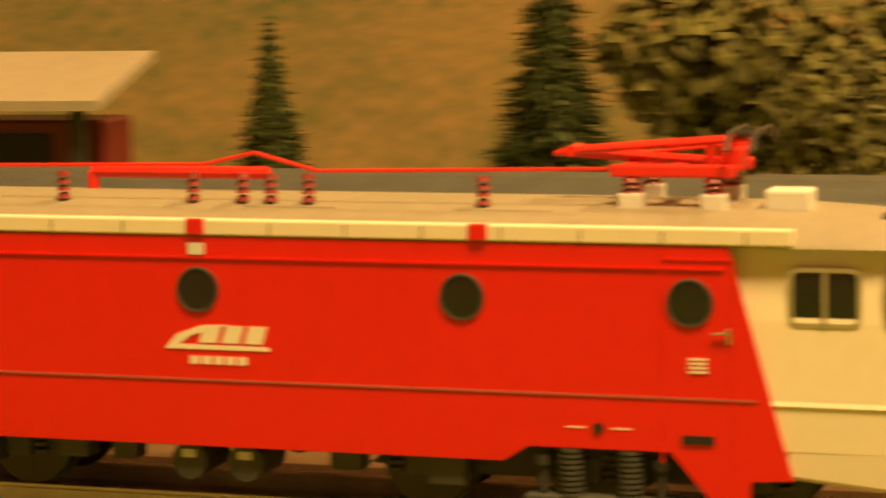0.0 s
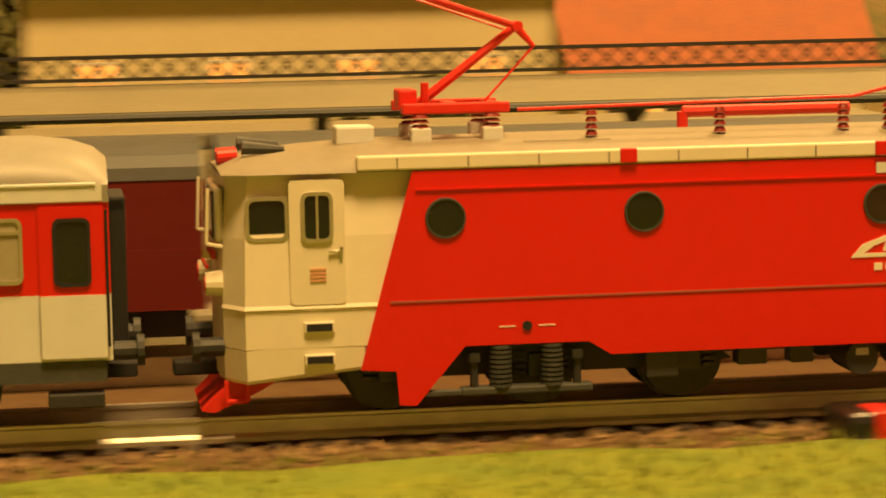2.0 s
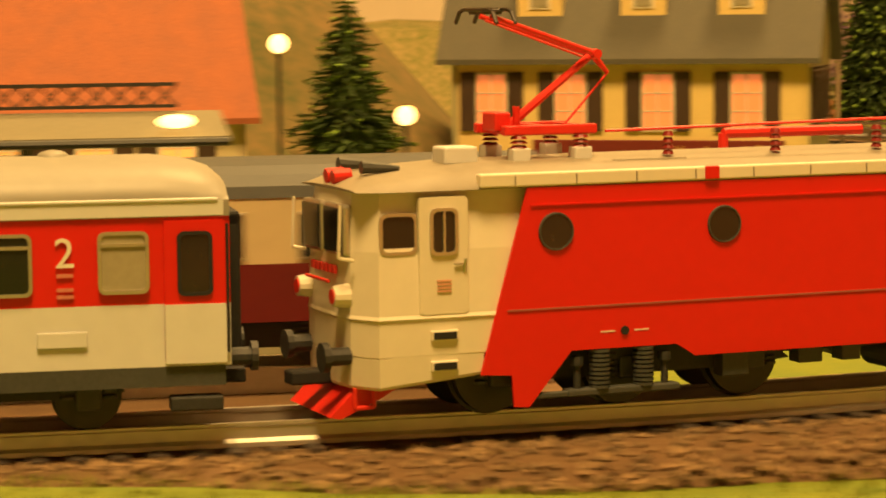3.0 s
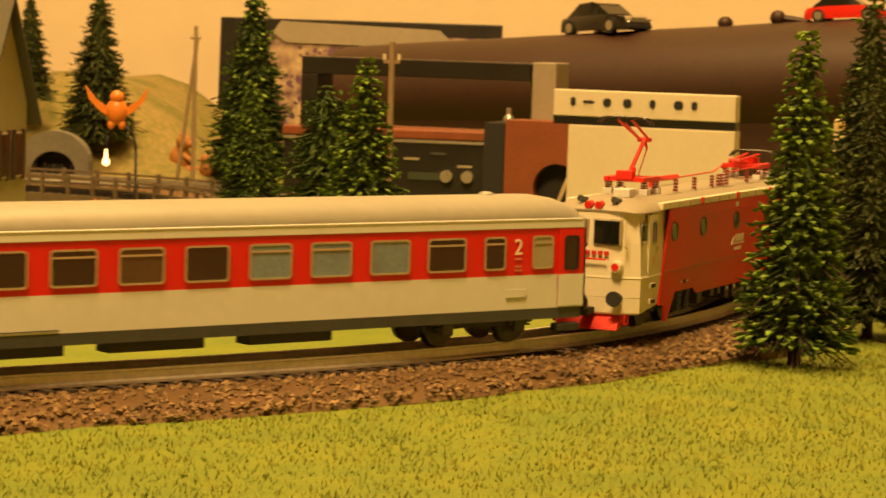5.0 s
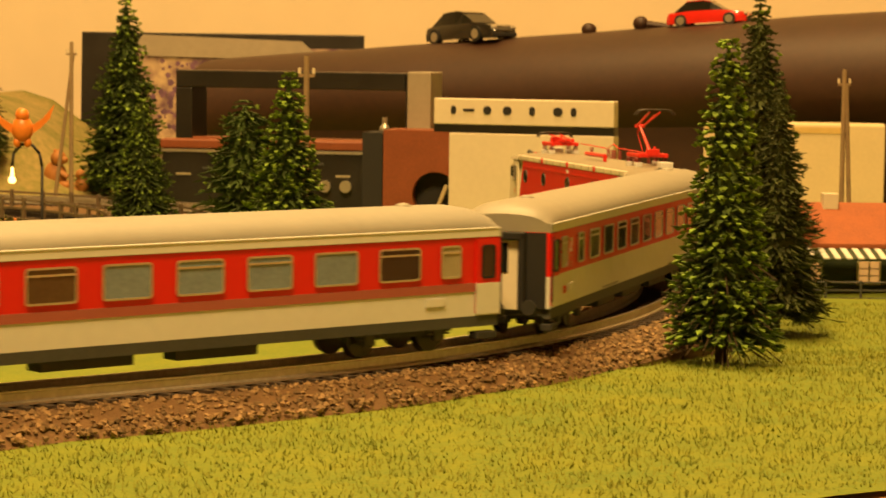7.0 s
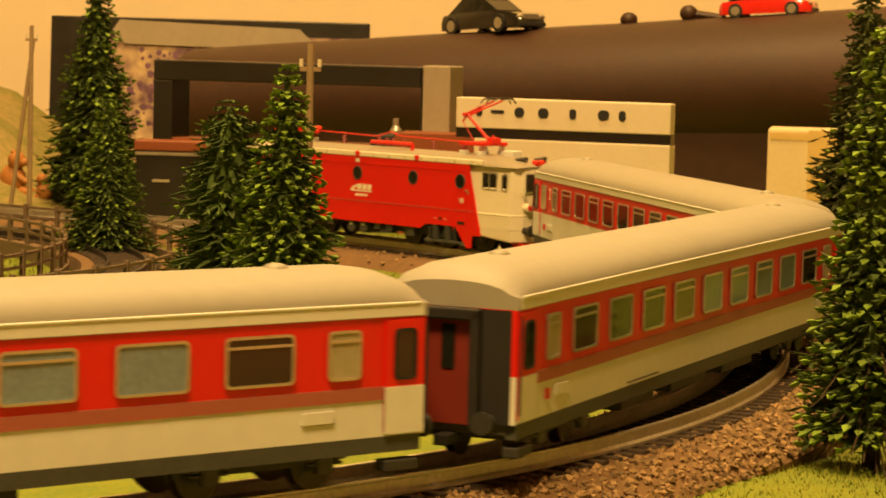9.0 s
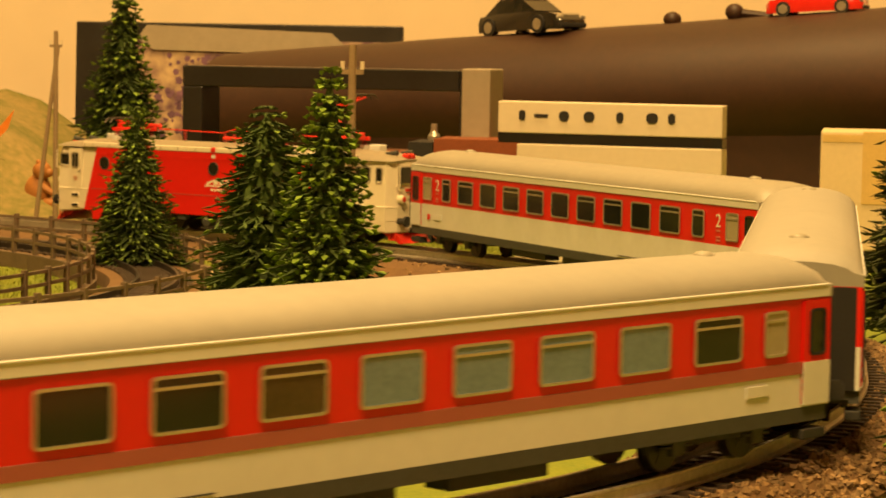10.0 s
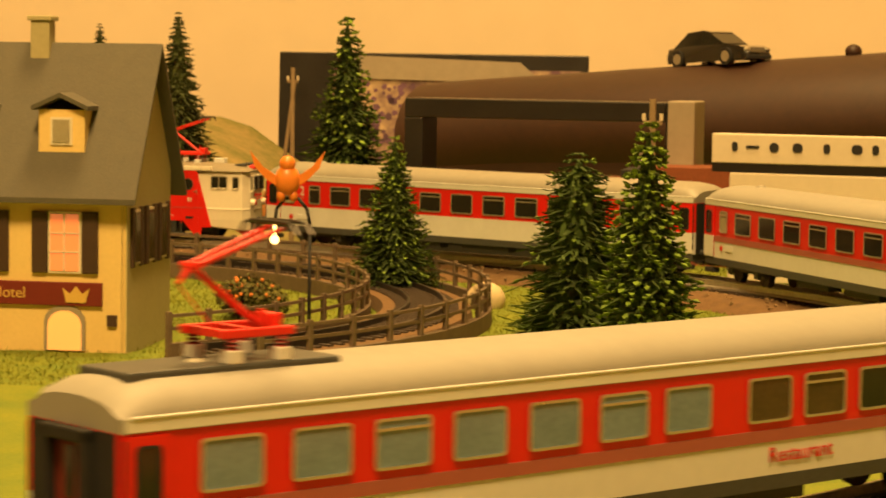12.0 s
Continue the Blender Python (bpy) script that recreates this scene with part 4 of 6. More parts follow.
def coach(kind, seed):
    rng = random.Random(seed)
    label = {"first": "red and light-grey express coach with plain grey roof", "seat": "red and light-grey express coach with dull red stripe",
             "diner": "red and light-grey restaurant coach with roof pantograph"}[kind]
    c = thing("passenger_coach", label, "railway coach", group="coaches of the train")
    Y, L = 0.0164, 0.1465
    def shell(z0, z1, xs, y0, y1):
        return bbox(-xs, xs, -y0, y0, z0, z1)
    part("lower_body", shell(0.0112, 0.0220, L, Y - 0.0004, Y), COACH_WHITE, c, "light grey lower side", )
    part("window_band", shell(0.0220, 0.0368, L, Y - 0.0004, Y), RED, c, "bright red window band")
    if kind != "first":
        for side in (-1, 1):
            part("stripe", bbox(-L + 0.001, L - 0.001, *sorted((side * (Y - 0.0002), side * (Y - 0.0001))), 0.0192, 0.0220), DULL_RED, c)
    prof = [(-Y, 0.0367), (-Y, 0.0395), (-Y * 0.97, 0.0412), (-Y * 0.86, 0.0434), (-Y * 0.62, 0.0453), (-Y * 0.32, 0.0463), (0, 0.0466),
            (Y * 0.32, 0.0463), (Y * 0.62, 0.0453), (Y * 0.86, 0.0434), (Y * 0.97, 0.0412), (Y, 0.0395), (Y, 0.0367)]
    rings = []
    for x, f, g in ((-L, 0.0, 0.86), (-L + 0.002, 0.45, 0.95), (-L + 0.006, 0.8, 1), (-L + 0.012, 1.0, 1), (L - 0.012, 1.0, 1), (L - 0.006, 0.8, 1), (L - 0.002, 0.45, 0.95), (L, 0.0, 0.86)):
        rings.append([(x, yy * (g if zz > 0.0396 else 1), 0.0367 + min(zz - 0.0367, 0.0028) + max(0, zz - 0.0395) * (0.45 + 0.55 * f)) for yy, zz in prof])
    rf = bmesh.new()
    sweep(rf, rings)
    part("roof", rf, ROOF_GREY if kind == "first" else ROOF_PALE, c, "plain grey roof" if kind == "first" else "plain pale roof", smooth=True)
    for side in (-1, 1):
        part("cant_strip", bbox(-L + 0.001, L - 0.001, *sorted((side * (Y + 0.0001), side * (Y - 0.0003))), 0.0369, 0.0394), COACH_WHITE, c, "light grey strip under the roof")
        gt = bmesh.new()
        rod(gt, (-L + 0.002, side * (Y + 0.0001), 0.0396), (L - 0.002, side * (Y + 0.0001), 0.0396), 0.0003, n=6)
        part("gutter", gt, COACH_WHITE, c)
    for side in (-1, 1):
        zc, h = 0.0292, 0.0106
        if kind == "diner":
            for k, xx in enumerate(DINER):
                window(c, xx, zc, 0.0150, h, side, Y - 0.0001, (GLASS_BLUE, GLASS_BLUE, GLASS_DARK, GLASS_BROWN)[min(3, rng.randrange(2) + (2 if k > 6 else 0))], 0.0322 if k % 3 == 2 else 0)
            t = text("restaurant_lettering", "Restaurant", 0.0052, pose(0.045, side * (Y - 0.0001), 0.0158, 90, 0, 0 if side < 0 else 180), RED_PRINT, c)
        else:
            for k, xx in enumerate(BIG[kind]):
                gl = GLASS_DARK if side > 0 else GLASS_BLUE if (k in (4, 5, 6, 7) if kind == "seat" else k in (5, 6, 7)) else (GLASS_DARK if k % 3 else GLASS_BROWN)
                window(c, xx, zc, 0.0150 if kind == "first" else 0.0172, h, side, Y - 0.0001, gl, 0.0322 if k % 3 != 1 else 0)
            for xx in NARROW[kind]:
                window(c, xx, zc, 0.0086, h, side, Y - 0.0001, GLASS_FROST if abs(xx) > 0.12 else GLASS_DARK, 0.0322)
            for xx in (-0.1187, 0.1187) if kind == "first" else ():
                text("class_number", "2", 0.0072, pose(xx, side * (Y - 0.0001), 0.0308, 90, 0, 0 if side < 0 else 180), WHITE_PRINT, c)
                bar = bmesh.new()
                for z0 in (0.0270, 0.0246, 0.0234):
                    box(bar, xx - 0.0014, xx + 0.0014, *sorted((side * (Y - 0.0002), side * Y)), z0, z0 + 0.0006)
                part("print_bars", bar, mat("pink_print", (0.60, 0.20, 0.14), 0.5) if "pink_print" not in bpy.data.materials else bpy.data.materials["pink_print"], c)
        for end in (-1, 1):
            xd = end * 0.1405
            door = part("door", side_plate(rounded(xd - 0.0052, xd + 0.0052, 0.0118, 0.0362, 0.0004), side, Y - 0.0003, 0.0005), RED, c, "folding entrance door, red above grey")
            part("door_lower", side_plate(rounded(xd - 0.0052, xd + 0.0052, 0.0118, 0.0219, 0.0003), side, Y - 0.0002, 0.0006), COACH_WHITE, door)
            window(door, xd, 0.0288, 0.0060, 0.0110, side, Y + 0.0002, GLASS_DARK, frame_mat=BLACK)
            rail_ = bmesh.new()
            rod(rail_, (xd + end * 0.0055, side * (Y + 0.0004), 0.0135), (xd + end * 0.0055, side * (Y + 0.0004), 0.0355), 0.00028, n=6)
            part("door_rail", rail_, BLACK, c)
            part("foot_step", bbox(xd - 0.0045, xd + 0.0045, *sorted((side * 0.0125, side * 0.0165)), 0.0036, 0.0060, 0.0003), UNDER, c)
            part("print_plate", bbox(end * 0.118 - 0.0042, end * 0.118 + 0.0042, *sorted((side * (Y - 0.0002), side * (Y + 0.0001))), 0.0150, 0.0178, 0.0002), COACH_WHITE, c)
        part("logo_block", bbox(0.127 * side - 0.0013, 0.127 * side + 0.0013, *sorted((side * (Y - 0.0002), side * (Y + 0.0001))), 0.0150, 0.0174), RED_PRINT, c)
        part("sole_bar", bbox(-L + 0.001, L - 0.001, *sorted((side * (Y - 0.0030), side * (Y - 0.0004))), 0.0078, 0.0113), UNDER_LIGHT, c, "dark grey sole bar")
        part("small_print", bbox(-0.07, -0.045, *sorted((side * (Y - 0.0003), side * Y)), 0.0120, 0.0123), UNDER_LIGHT, c)
        for xx, w in ((-0.055, 0.026), (-0.012, 0.032), (0.034, 0.030)):
            part("equipment_box", bbox(xx - w / 2, xx + w / 2, *sorted((side * 0.0070, side * 0.0142)), 0.0046, 0.0090, 0.0004), UNDER, c)
    part("underframe", bbox(-L + 0.002, L - 0.002, -0.0125, 0.0125, 0.0075, 0.0112), UNDER, c)
    for end in (-1, 1):
        x = end * L
        e = bmesh.new()
        box(e, *sorted((x, x + end * 0.0028)), -0.0078, -0.0056, 0.0105, 0.0365, 0.0005)
        box(e, *sorted((x, x + end * 0.0028)), 0.0056, 0.0078, 0.0105, 0.0365, 0.0005)
        box(e, *sorted((x, x + end * 0.0028)), -0.0078, 0.0078, 0.0340, 0.0368, 0.0005)
        part("gangway_bellows", e, BLACK, c, "black rubber gangway bellows")
        part("end_panel", bbox(*sorted((x, x + end * 0.0002)), -0.0148, 0.0148, 0.0112, 0.0366), BLACK, c)
        dr = part("gangway_door", bbox(*sorted((x, x + end * 0.0006)), -0.0050, 0.0050, 0.0105, 0.0340, 0.0002), CREAM if kind == "first" else SIGN_RED, c)
        part("pane", bbox(*sorted((x + end * 0.0004, x + end * 0.0009)), -0.0016, 0.0016, 0.0230, 0.0330), GLASS_DARK, dr)
        buffers(c, x, end)
        part("coupler", bbox(*sorted((x - end * 0.004, x + end * 0.0042)), -0.0018, 0.0018, 0.0060, 0.0085, 0.0003), BLACK, c)
        part("end_skirt", bbox(*sorted((x - end * 0.022, x - end * 0.001)), -0.0155, 0.0155, 0.0085, 0.0113, 0.0003), UNDER_LIGHT, c)
    for xx in (-0.118, 0.118):
        v = bmesh.new()
        ball(v, (xx, 0, 0.0464), 0.0028, 0.0026, 0.0012)
        part("roof_vent", v, ROOF_GREY, c, smooth=True)
    ax = []
    for end in (-1, 1):
        ax += bogie(c, end * 0.108, (-0.0144, 0.0144), 0.0056)
    if kind == "diner":
        part("roof_deck", bbox(-0.140, -0.088, -0.0085, 0.0085, 0.0440, 0.0470, 0.0006), UNDER_LIGHT, c, "dark grey pantograph platform")
        pantograph(c, -0.108, -1, True, 0.0468)
    return c, ax


# ---- buildings ----
def gabled(name, label, m, w, d, h, rise, wall_mat, gable_mat, roof_mat, over=0.006, category="house"):
    """Walls, gables and a pitched roof; the front looks along -y, the ridge along x. The origin is the front's middle foot."""
    t = thing(name, label, category, m)
    for nm, y0, y1 in (("front_wall", 0, 0.002), ("back_wall", d - 0.002, d)):
        part(nm, bbox(-w / 2, w / 2, y0, y1, -0.004, h), wall_mat, t)
    for sx in (-1, 1):
        bm = bmesh.new()
        x0, x1 = sorted((sx * (w / 2 - 0.002), sx * (w / 2 + 0.0004)))
        pts = [(0.0, -0.004), (d, -0.004), (d, h), (d / 2, h + rise), (0.0, h)]
        a = [bm.verts.new((x0, y, z)) for y, z in pts]
        b = [bm.verts.new((x1, y, z)) for y, z in pts]
        bm.faces.new(a), bm.faces.new(b[::-1])
        for i in range(5):
            bm.faces.new((a[i], a[(i + 1) % 5], b[(i + 1) % 5], b[i]))
        part("gable_wall", bm, gable_mat, t)
    for sy in (0, 1):
        bm = bmesh.new()
        k = over / (d / 2) * rise
        ya, yb, za, zb = (-over, d / 2, h - k, h + rise) if sy == 0 else (d + over, d / 2, h - k, h + rise)
        x = w / 2 + over * 0.8
        lo = [(-x, ya, za), (x, ya, za), (x, yb, zb), (-x, yb, zb)]
        va = [bm.verts.new(p) for p in lo]
        vb = [bm.verts.new((p[0], p[1], p[2] + 0.0022)) for p in lo]
        bm.faces.new(va[::-1]), bm.faces.new(vb)
        for i in range(4):
            bm.faces.new((va[i], va[(i + 1) % 4], vb[(i + 1) % 4], vb[i]))
        part("roof_slope", bm, roof_mat, t)
    return t


def house_window(t, x, z, w, h, glass, shutters=None, frame=CREAM, y=0.0):
    fr = bmesh.new()
    box(fr, x - w / 2 - 0.0012, x + w / 2 + 0.0012, y - 0.0012, y + 0.0005, z - h / 2 - 0.0012, z + h / 2 + 0.0012, 0.0003)
    f = part("window", fr, frame, t)
    part("pane", bbox(x - w / 2, x + w / 2, y - 0.0015, y - 0.0011, z - h / 2, z + h / 2), glass, f)
    br = bmesh.new()
    box(br, x - 0.0004, x + 0.0004, y - 0.0019, y - 0.0014, z - h / 2, z + h / 2)
    for q in (-1 / 6, 1 / 6):
        box(br, x - w / 2, x + w / 2, y - 0.0019, y - 0.0014, z + h * q - 0.0003, z + h * q + 0.0003)
    part("glazing_bar", br, frame, f)
    if shutters:
        for s in (-1, 1):
            xs = x + s * (w / 2 + 0.0012 + w * 0.30)
            sh = part("shutter", bbox(xs - w * 0.28, xs + w * 0.28, y - 0.0016, y + 0.0005, z - h / 2 - 0.001, z + h / 2 + 0.001, 0.0003), shutters, f)


def hotel():
    # front looks at the tracks, the gable end shows as the view swings round
    w, d, h, rise = 0.150, 0.062, 0.072, 0.050
    t = gabled("hotel", "yellow rendered hotel with dark slate roof and brown shutters", pose(-0.0280, 1.0620, -0.013, 0, 0, -6), w, d, h, rise, YELLOW_WALL, GREEN_GREY, SLATE, 0.007)
    for x in (0.050, 0.013, -0.024, -0.058):
        house_window(t, x, 0.045, 0.0115, 0.0225, LIT_RED, SHUTTER, WHITE_PLASTIC)
    for x in (0.050, 0.0, -0.045):
        arch = bmesh.new()
        pts = [(x - 0.0085, 0.002)] + [(x - 0.0085 * math.cos(radians(a)), 0.0135 + 0.0065 * math.sin(radians(a))) for a in range(0, 181, 20)] + [(x + 0.0085, 0.002)]
        prism(arch, pts, -0.0010, 0.0005)
        f = part("arched_window", arch, GREY_CARD, t)
        g = bmesh.new()
        prism(g, [(x + (px - x) * 0.82, 0.002 + (pz - 0.002) * 0.88) for px, pz in pts], -0.0013, -0.0008)
        part("pane", g, LIT, f)
    s = part("sign_board", bbox(-0.040, 0.0655, -0.0016, 0.0002, 0.0198, 0.0292, 0.0003), SIGN_RED, t, "dark red hotel sign")
    text("hotel_lettering", "Hotel", 0.0062, pose(0.027, -0.0018, 0.0245, 90, 0, 0), GOLD, s)
    cr = bmesh.new()
    prism(cr, [(0.051, 0.0212), (0.059, 0.0212), (0.0606, 0.0270), (0.0575, 0.0247), (0.055, 0.0278), (0.0525, 0.0247), (0.0494, 0.0270)], -0.0020, -0.0015)
    part("crown_emblem", cr, GOLD, s, "gold crown")
    part("notice", bbox(0.0675, 0.0715, -0.0012, 0.0002, 0.0120, 0.0165), SHUTTER, t)
    for sx in (1,):
        for k, y in enumerate((0.012, 0.031, 0.050)):
            x = w / 2 + 0.0004
            g = part("gable_window", bbox(x - 0.0002, x + 0.0008, y - 0.0045, y + 0.0045, 0.036, 0.058), CREAM, t)
            for q in (-0.0058, 0.0058):
                part("shutter", bbox(x, x + 0.0012, y + q - 0.0019, y + q + 0.0019, 0.035, 0.059, 0.0003), SHUTTER, g)
            part("pane", bbox(x + 0.0006, x + 0.0011, y - 0.0032, y + 0.0032, 0.037, 0.057), GLASS_BROWN, g)
    for x in (0.047, 0.006, -0.038):
        dm = part("dormer", bbox(x - 0.0095, x + 0.0095, 0.004, 0.020, 0.078, 0.0975), YELLOW_WALL, t, "small yellow dormer")
        part("dormer_pane", bbox(x - 0.0045, x + 0.0045, 0.0034, 0.0042, 0.0835, 0.0945), CREAM, dm)
        part("dormer_glass", bbox(x - 0.0035, x + 0.0035, 0.0030, 0.0036, 0.0845, 0.0935), GLASS_FROST, dm)
        bm = bmesh.new()
        sweep(bm, [[(x - 0.0118, yy, 0.0972), (x, yy, 0.1025), (x + 0.0118, yy, 0.0972), (x + 0.0118, yy, 0.0990), (x, yy, 0.1043), (x - 0.0118, yy, 0.0990)] for yy in (0.001, 0.027)])
        part("dormer_roof", bm, SLATE, dm)
    ch = bmesh.new()
    box(ch, 0.026, 0.034, d / 2 - 0.004, d / 2 + 0.004, h + rise - 0.006, h + rise + 0.011, 0.0004)
    box(ch, 0.0248, 0.0352, d / 2 - 0.005, d / 2 + 0.005, h + rise + 0.011, h + rise + 0.013, 0.0004)
    part("chimney", ch, GREEN_GREY, t)


def village():
    a = math.degrees(HEAD)
    p = behind(-0.140, 0.36)
    t = gabled("white_house", "long cream house with terracotta roof", pose(p.x, p.y, -0.012, 0, 0, a), 0.165, 0.08, 0.086, 0.04, CARD, CARD, TILE_RED)
    for x in (-0.06, -0.02, 0.02, 0.06):
        house_window(t, x, 0.050, 0.012, 0.014, LIT, None, WHITE_PLASTIC)
    part("plinth", bbox(-0.084, 0.084, -0.001, 0.001, -0.004, 0.012), GREY_CARD, t)
    p = behind(0.035, 0.47)
    t = gabled("red_roof_house", "cream cottage with brown-red roof", pose(p.x, p.y, -0.012, 0, 0, a + 4), 0.11, 0.07, 0.050, 0.045, CARD, CARD, TILE_RED)
    for x in (-0.03, 0.0, 0.03):
        house_window(t, x, 0.032, 0.012, 0.014, LIT, SHUTTER)
    p = behind(-0.322, 0.40)
    t = gabled("chalet", "brown timber chalet with steep gable roof", pose(p.x, p.y + 0.06, -0.012, 0, 0, a + 90), 0.085, 0.08, 0.050, 0.048, CHALET, CHALET, GREY_WOOD, 0.008)
    for k in range(9):
        part("log", bbox(-0.0436, -0.0426, 0.002, 0.078, 0.004 + k * 0.0052, 0.0082 + k * 0.0052, 0.0004), CHALET, t)
    part("gable_window", bbox(-0.0445, -0.0425, 0.033, 0.047, 0.046, 0.066), LIT_RED, t)
    # red lit crossing sign and its mast
    p = behind(-0.418, 0.34)
    t = thing("signal_mast", "grey mast with red signs", "signal", pose(p.x, p.y, -0.012, 0, 0, a))
    part("mast", brod((0, 0, -0.002), (0, 0, 0.075), 0.0012), GREY_WOOD, t)
    part("sign_plate", bbox(-0.0055, 0.0055, -0.0020, -0.0010, 0.042, 0.0545, 0.0005), RED_PART, t)
    part("top_plate", bbox(-0.008, 0.008, -0.0020, -0.0010, 0.067, 0.075, 0.0005), RED_PART, t)
    p = behind(-0.385, 0.23)
    t = thing("buffer_hut", "small grey tower with red cap", "signal", pose(p.x, p.y, -0.012))
    part("tower", brod((0, 0, -0.002), (0, 0, 0.034), 0.0055, 0.0045, 14), GREY_CARD, t)
    part("cap", brod((0, 0, 0.034), (0, 0, 0.041), 0.0062, 0.002, 14), RED_PART, t)
    # earth bank behind the village
    bm = bmesh.new()
    rings = []
    for i in range(25):
        s = -1.2 + i * 0.06
        row = []
        for j in range(9):
            k = 0.52 + j * 0.06
            q = behind(s, k)
            hgt = 0.13 * math.sin(min(1, j / 5) * 1.57) + 0.02 * noise.noise((s * 6, k * 6, 2))
            row.append((q.x, q.y, -0.014 + hgt * (1 if s < 0.15 else max(0, 1 - (s - 0.15) / 0.1))))
        rings.append(row)
    sweep(bm, rings, closed=False)
    whole("hill_bank", bm, BANK, "ochre and green planted bank behind the village", kind="structure", smooth=True)


def canopy():
    """Platform with its long roof and lattice parapet."""
    a = math.degrees(HEAD)
    s0, s1 = -0.352, 0.036
    mid = behind((s0 + s1) / 2, 0.13)
    L = s1 - s0
    t = thing("platform_canopy", "long olive-grey station platform canopy on iron posts", "platform roof", pose(mid.x, mid.y, 0, 0, 0, a))
    bm = bmesh.new()
    sweep(bm, [[(x, -0.004, 0.0415), (x, 0.018, 0.0455), (x, 0.040, 0.0415), (x, 0.040, 0.0432), (x, 0.018, 0.0482), (x, -0.004, 0.0432)] for x in (-L / 2, L / 2)])
    part("roof", bm, CANOPY, t)
    part("front_gutter", brod((-L / 2, -0.0045, 0.0420), (L / 2, -0.0045, 0.0420), 0.0010), UNDER_LIGHT, t)
    lat = bmesh.new()
    box(lat, -L / 2 + 0.010, L / 2 - 0.010, 0.0165, 0.0175, 0.0490, 0.0498)
    box(lat, -L / 2 + 0.010, L / 2 - 0.010, 0.0165, 0.0175, 0.0540, 0.0549)
    n = 70
    for k in range(n):
        x = -L / 2 + 0.010 + (L - 0.02) * k / n
        w = (L - 0.02) / n
        rod(lat, (x, 0.017, 0.0494), (x + w, 0.017, 0.0544), 0.0003, n=4)
        rod(lat, (x + w, 0.017, 0.0494), (x, 0.017, 0.0544), 0.0003, n=4)
    part("lattice_girder", lat, DARK_IRON, t, "dark iron lattice girder")
    for k in range(5):
        x = -L / 2 + 0.055 + k * (L - 0.10) / 4
        bm = bmesh.new()
        box(bm, x - 0.0016, x + 0.0016, 0.0165, 0.0195, -0.002, 0.046)
        rod(bm, (x, 0.018, 0.036), (x, 0.000, 0.0425), 0.0009, n=6)
        rod(bm, (x, 0.018, 0.036), (x, 0.036, 0.0425), 0.0009, n=6)
        part("post", bm, DARK_IRON, t)
    for x in (-L / 2 + 0.028, L / 2 - 0.012):
        lamp = bmesh.new()
        ball(lamp, (x, -0.002, 0.0466), 0.0042, 0.003, 0.0016)
        part("lamp", lamp, BULB, t, "glowing platform lamp")
    part("platform_slab", bbox(-L / 2 - 0.03, L / 2 + 0.03, -0.004, 0.045, -0.013, -0.001, 0.0005), GREY_CARD, t)
    # a second, lower roof behind
    p = behind(-0.17, 0.205)
    t2 = thing("rear_canopy", "second olive-grey platform roof behind", "platform roof", pose(p.x, p.y, 0, 0, 0, a))
    part("roof", bbox(-0.165, 0.165, -0.012, 0.02, 0.0300, 0.0345, 0.001), CANOPY, t2)
    for x in (-0.13, -0.05, 0.04, 0.12):
        part("post", bbox(x - 0.0015, x + 0.0015, 0.002, 0.005, -0.014, 0.031), DARK_IRON, t2)


def siding_coaches():
    a = math.degrees(HEAD)
    for k, (s, lab, lo, hi) in enumerate(((-0.045, "parked coach, beige above maroon", MAROON, BEIGE), (-0.322, "parked maroon coach on the second track", MAROON, MAROON), (-0.600, "parked maroon coach with beige band", MAROON, BEIGE))):
        p = behind(s, 0.066)
        t = thing("parked_coach", lab, "railway coach", pose(p.x, p.y, 0, 0, 0, a), "parked coaches")
        part("lower_body", bbox(-0.137, 0.137, -0.0155, 0.0155, 0.0100, 0.0215), lo, t)
        part("upper_body", bbox(-0.137, 0.137, -0.0153, 0.0153, 0.0215, 0.0345), hi, t)
        bm = bmesh.new()
        sweep(bm, [[(x, 0.0155 * math.cos(radians(q)), 0.0345 + 0.0075 * math.sin(radians(q))) for q in range(0, 181, 18)] for x in (-0.137, 0.137)])
        part("roof", bm, UNDER_LIGHT, t)
        for j in range(11):
            x = -0.115 + j * 0.023
            w = part("window", bbox(x - 0.0062, x + 0.0062, -0.0158, -0.0150, 0.0222, 0.0318, 0.0003), CHROME, t)
            part("pane", bbox(x - 0.0056, x + 0.0056, -0.0160, -0.0155, 0.0228, 0.0312), GLASS_DARK, w)
        part("underframe", bbox(-0.134, 0.134, -0.012, 0.012, 0.0045, 0.0100), UNDER, t)
        for x in (-0.105, 0.105):
            bogie(t, x, (-0.0144, 0.0144), 0.0056)
    # the old train and its shed roof at the far left
    p = behind(-0.78, 0.33)
    t = thing("station_shed", "pale roofed shed over dark red coaches", "shed", pose(p.x, p.y, 0, 0, 0, a + 5))
    bm = bmesh.new()
    sweep(bm, [[(x, -0.03, 0.034), (x, 0.02, 0.046), (x, 0.02, 0.049), (x, -0.03, 0.037)] for x in (-0.2, 0.08)])
    part("roof", bm, GREY_CARD, t)
    part("coach_side", bbox(-0.2, 0.075, -0.012, 0.012, 0.004, 0.030, 0.001), MAROON, t)
    for j in range(7):
        part("window", bbox(-0.19 + j * 0.038, -0.17 + j * 0.038, -0.0126, -0.0118, 0.016, 0.026), GLASS_DARK, t)
    for x in (-0.19, -0.06, 0.07):
        part("post", bbox(x - 0.002, x + 0.002, -0.022, -0.019, -0.014, 0.037), DARK_IRON, t)


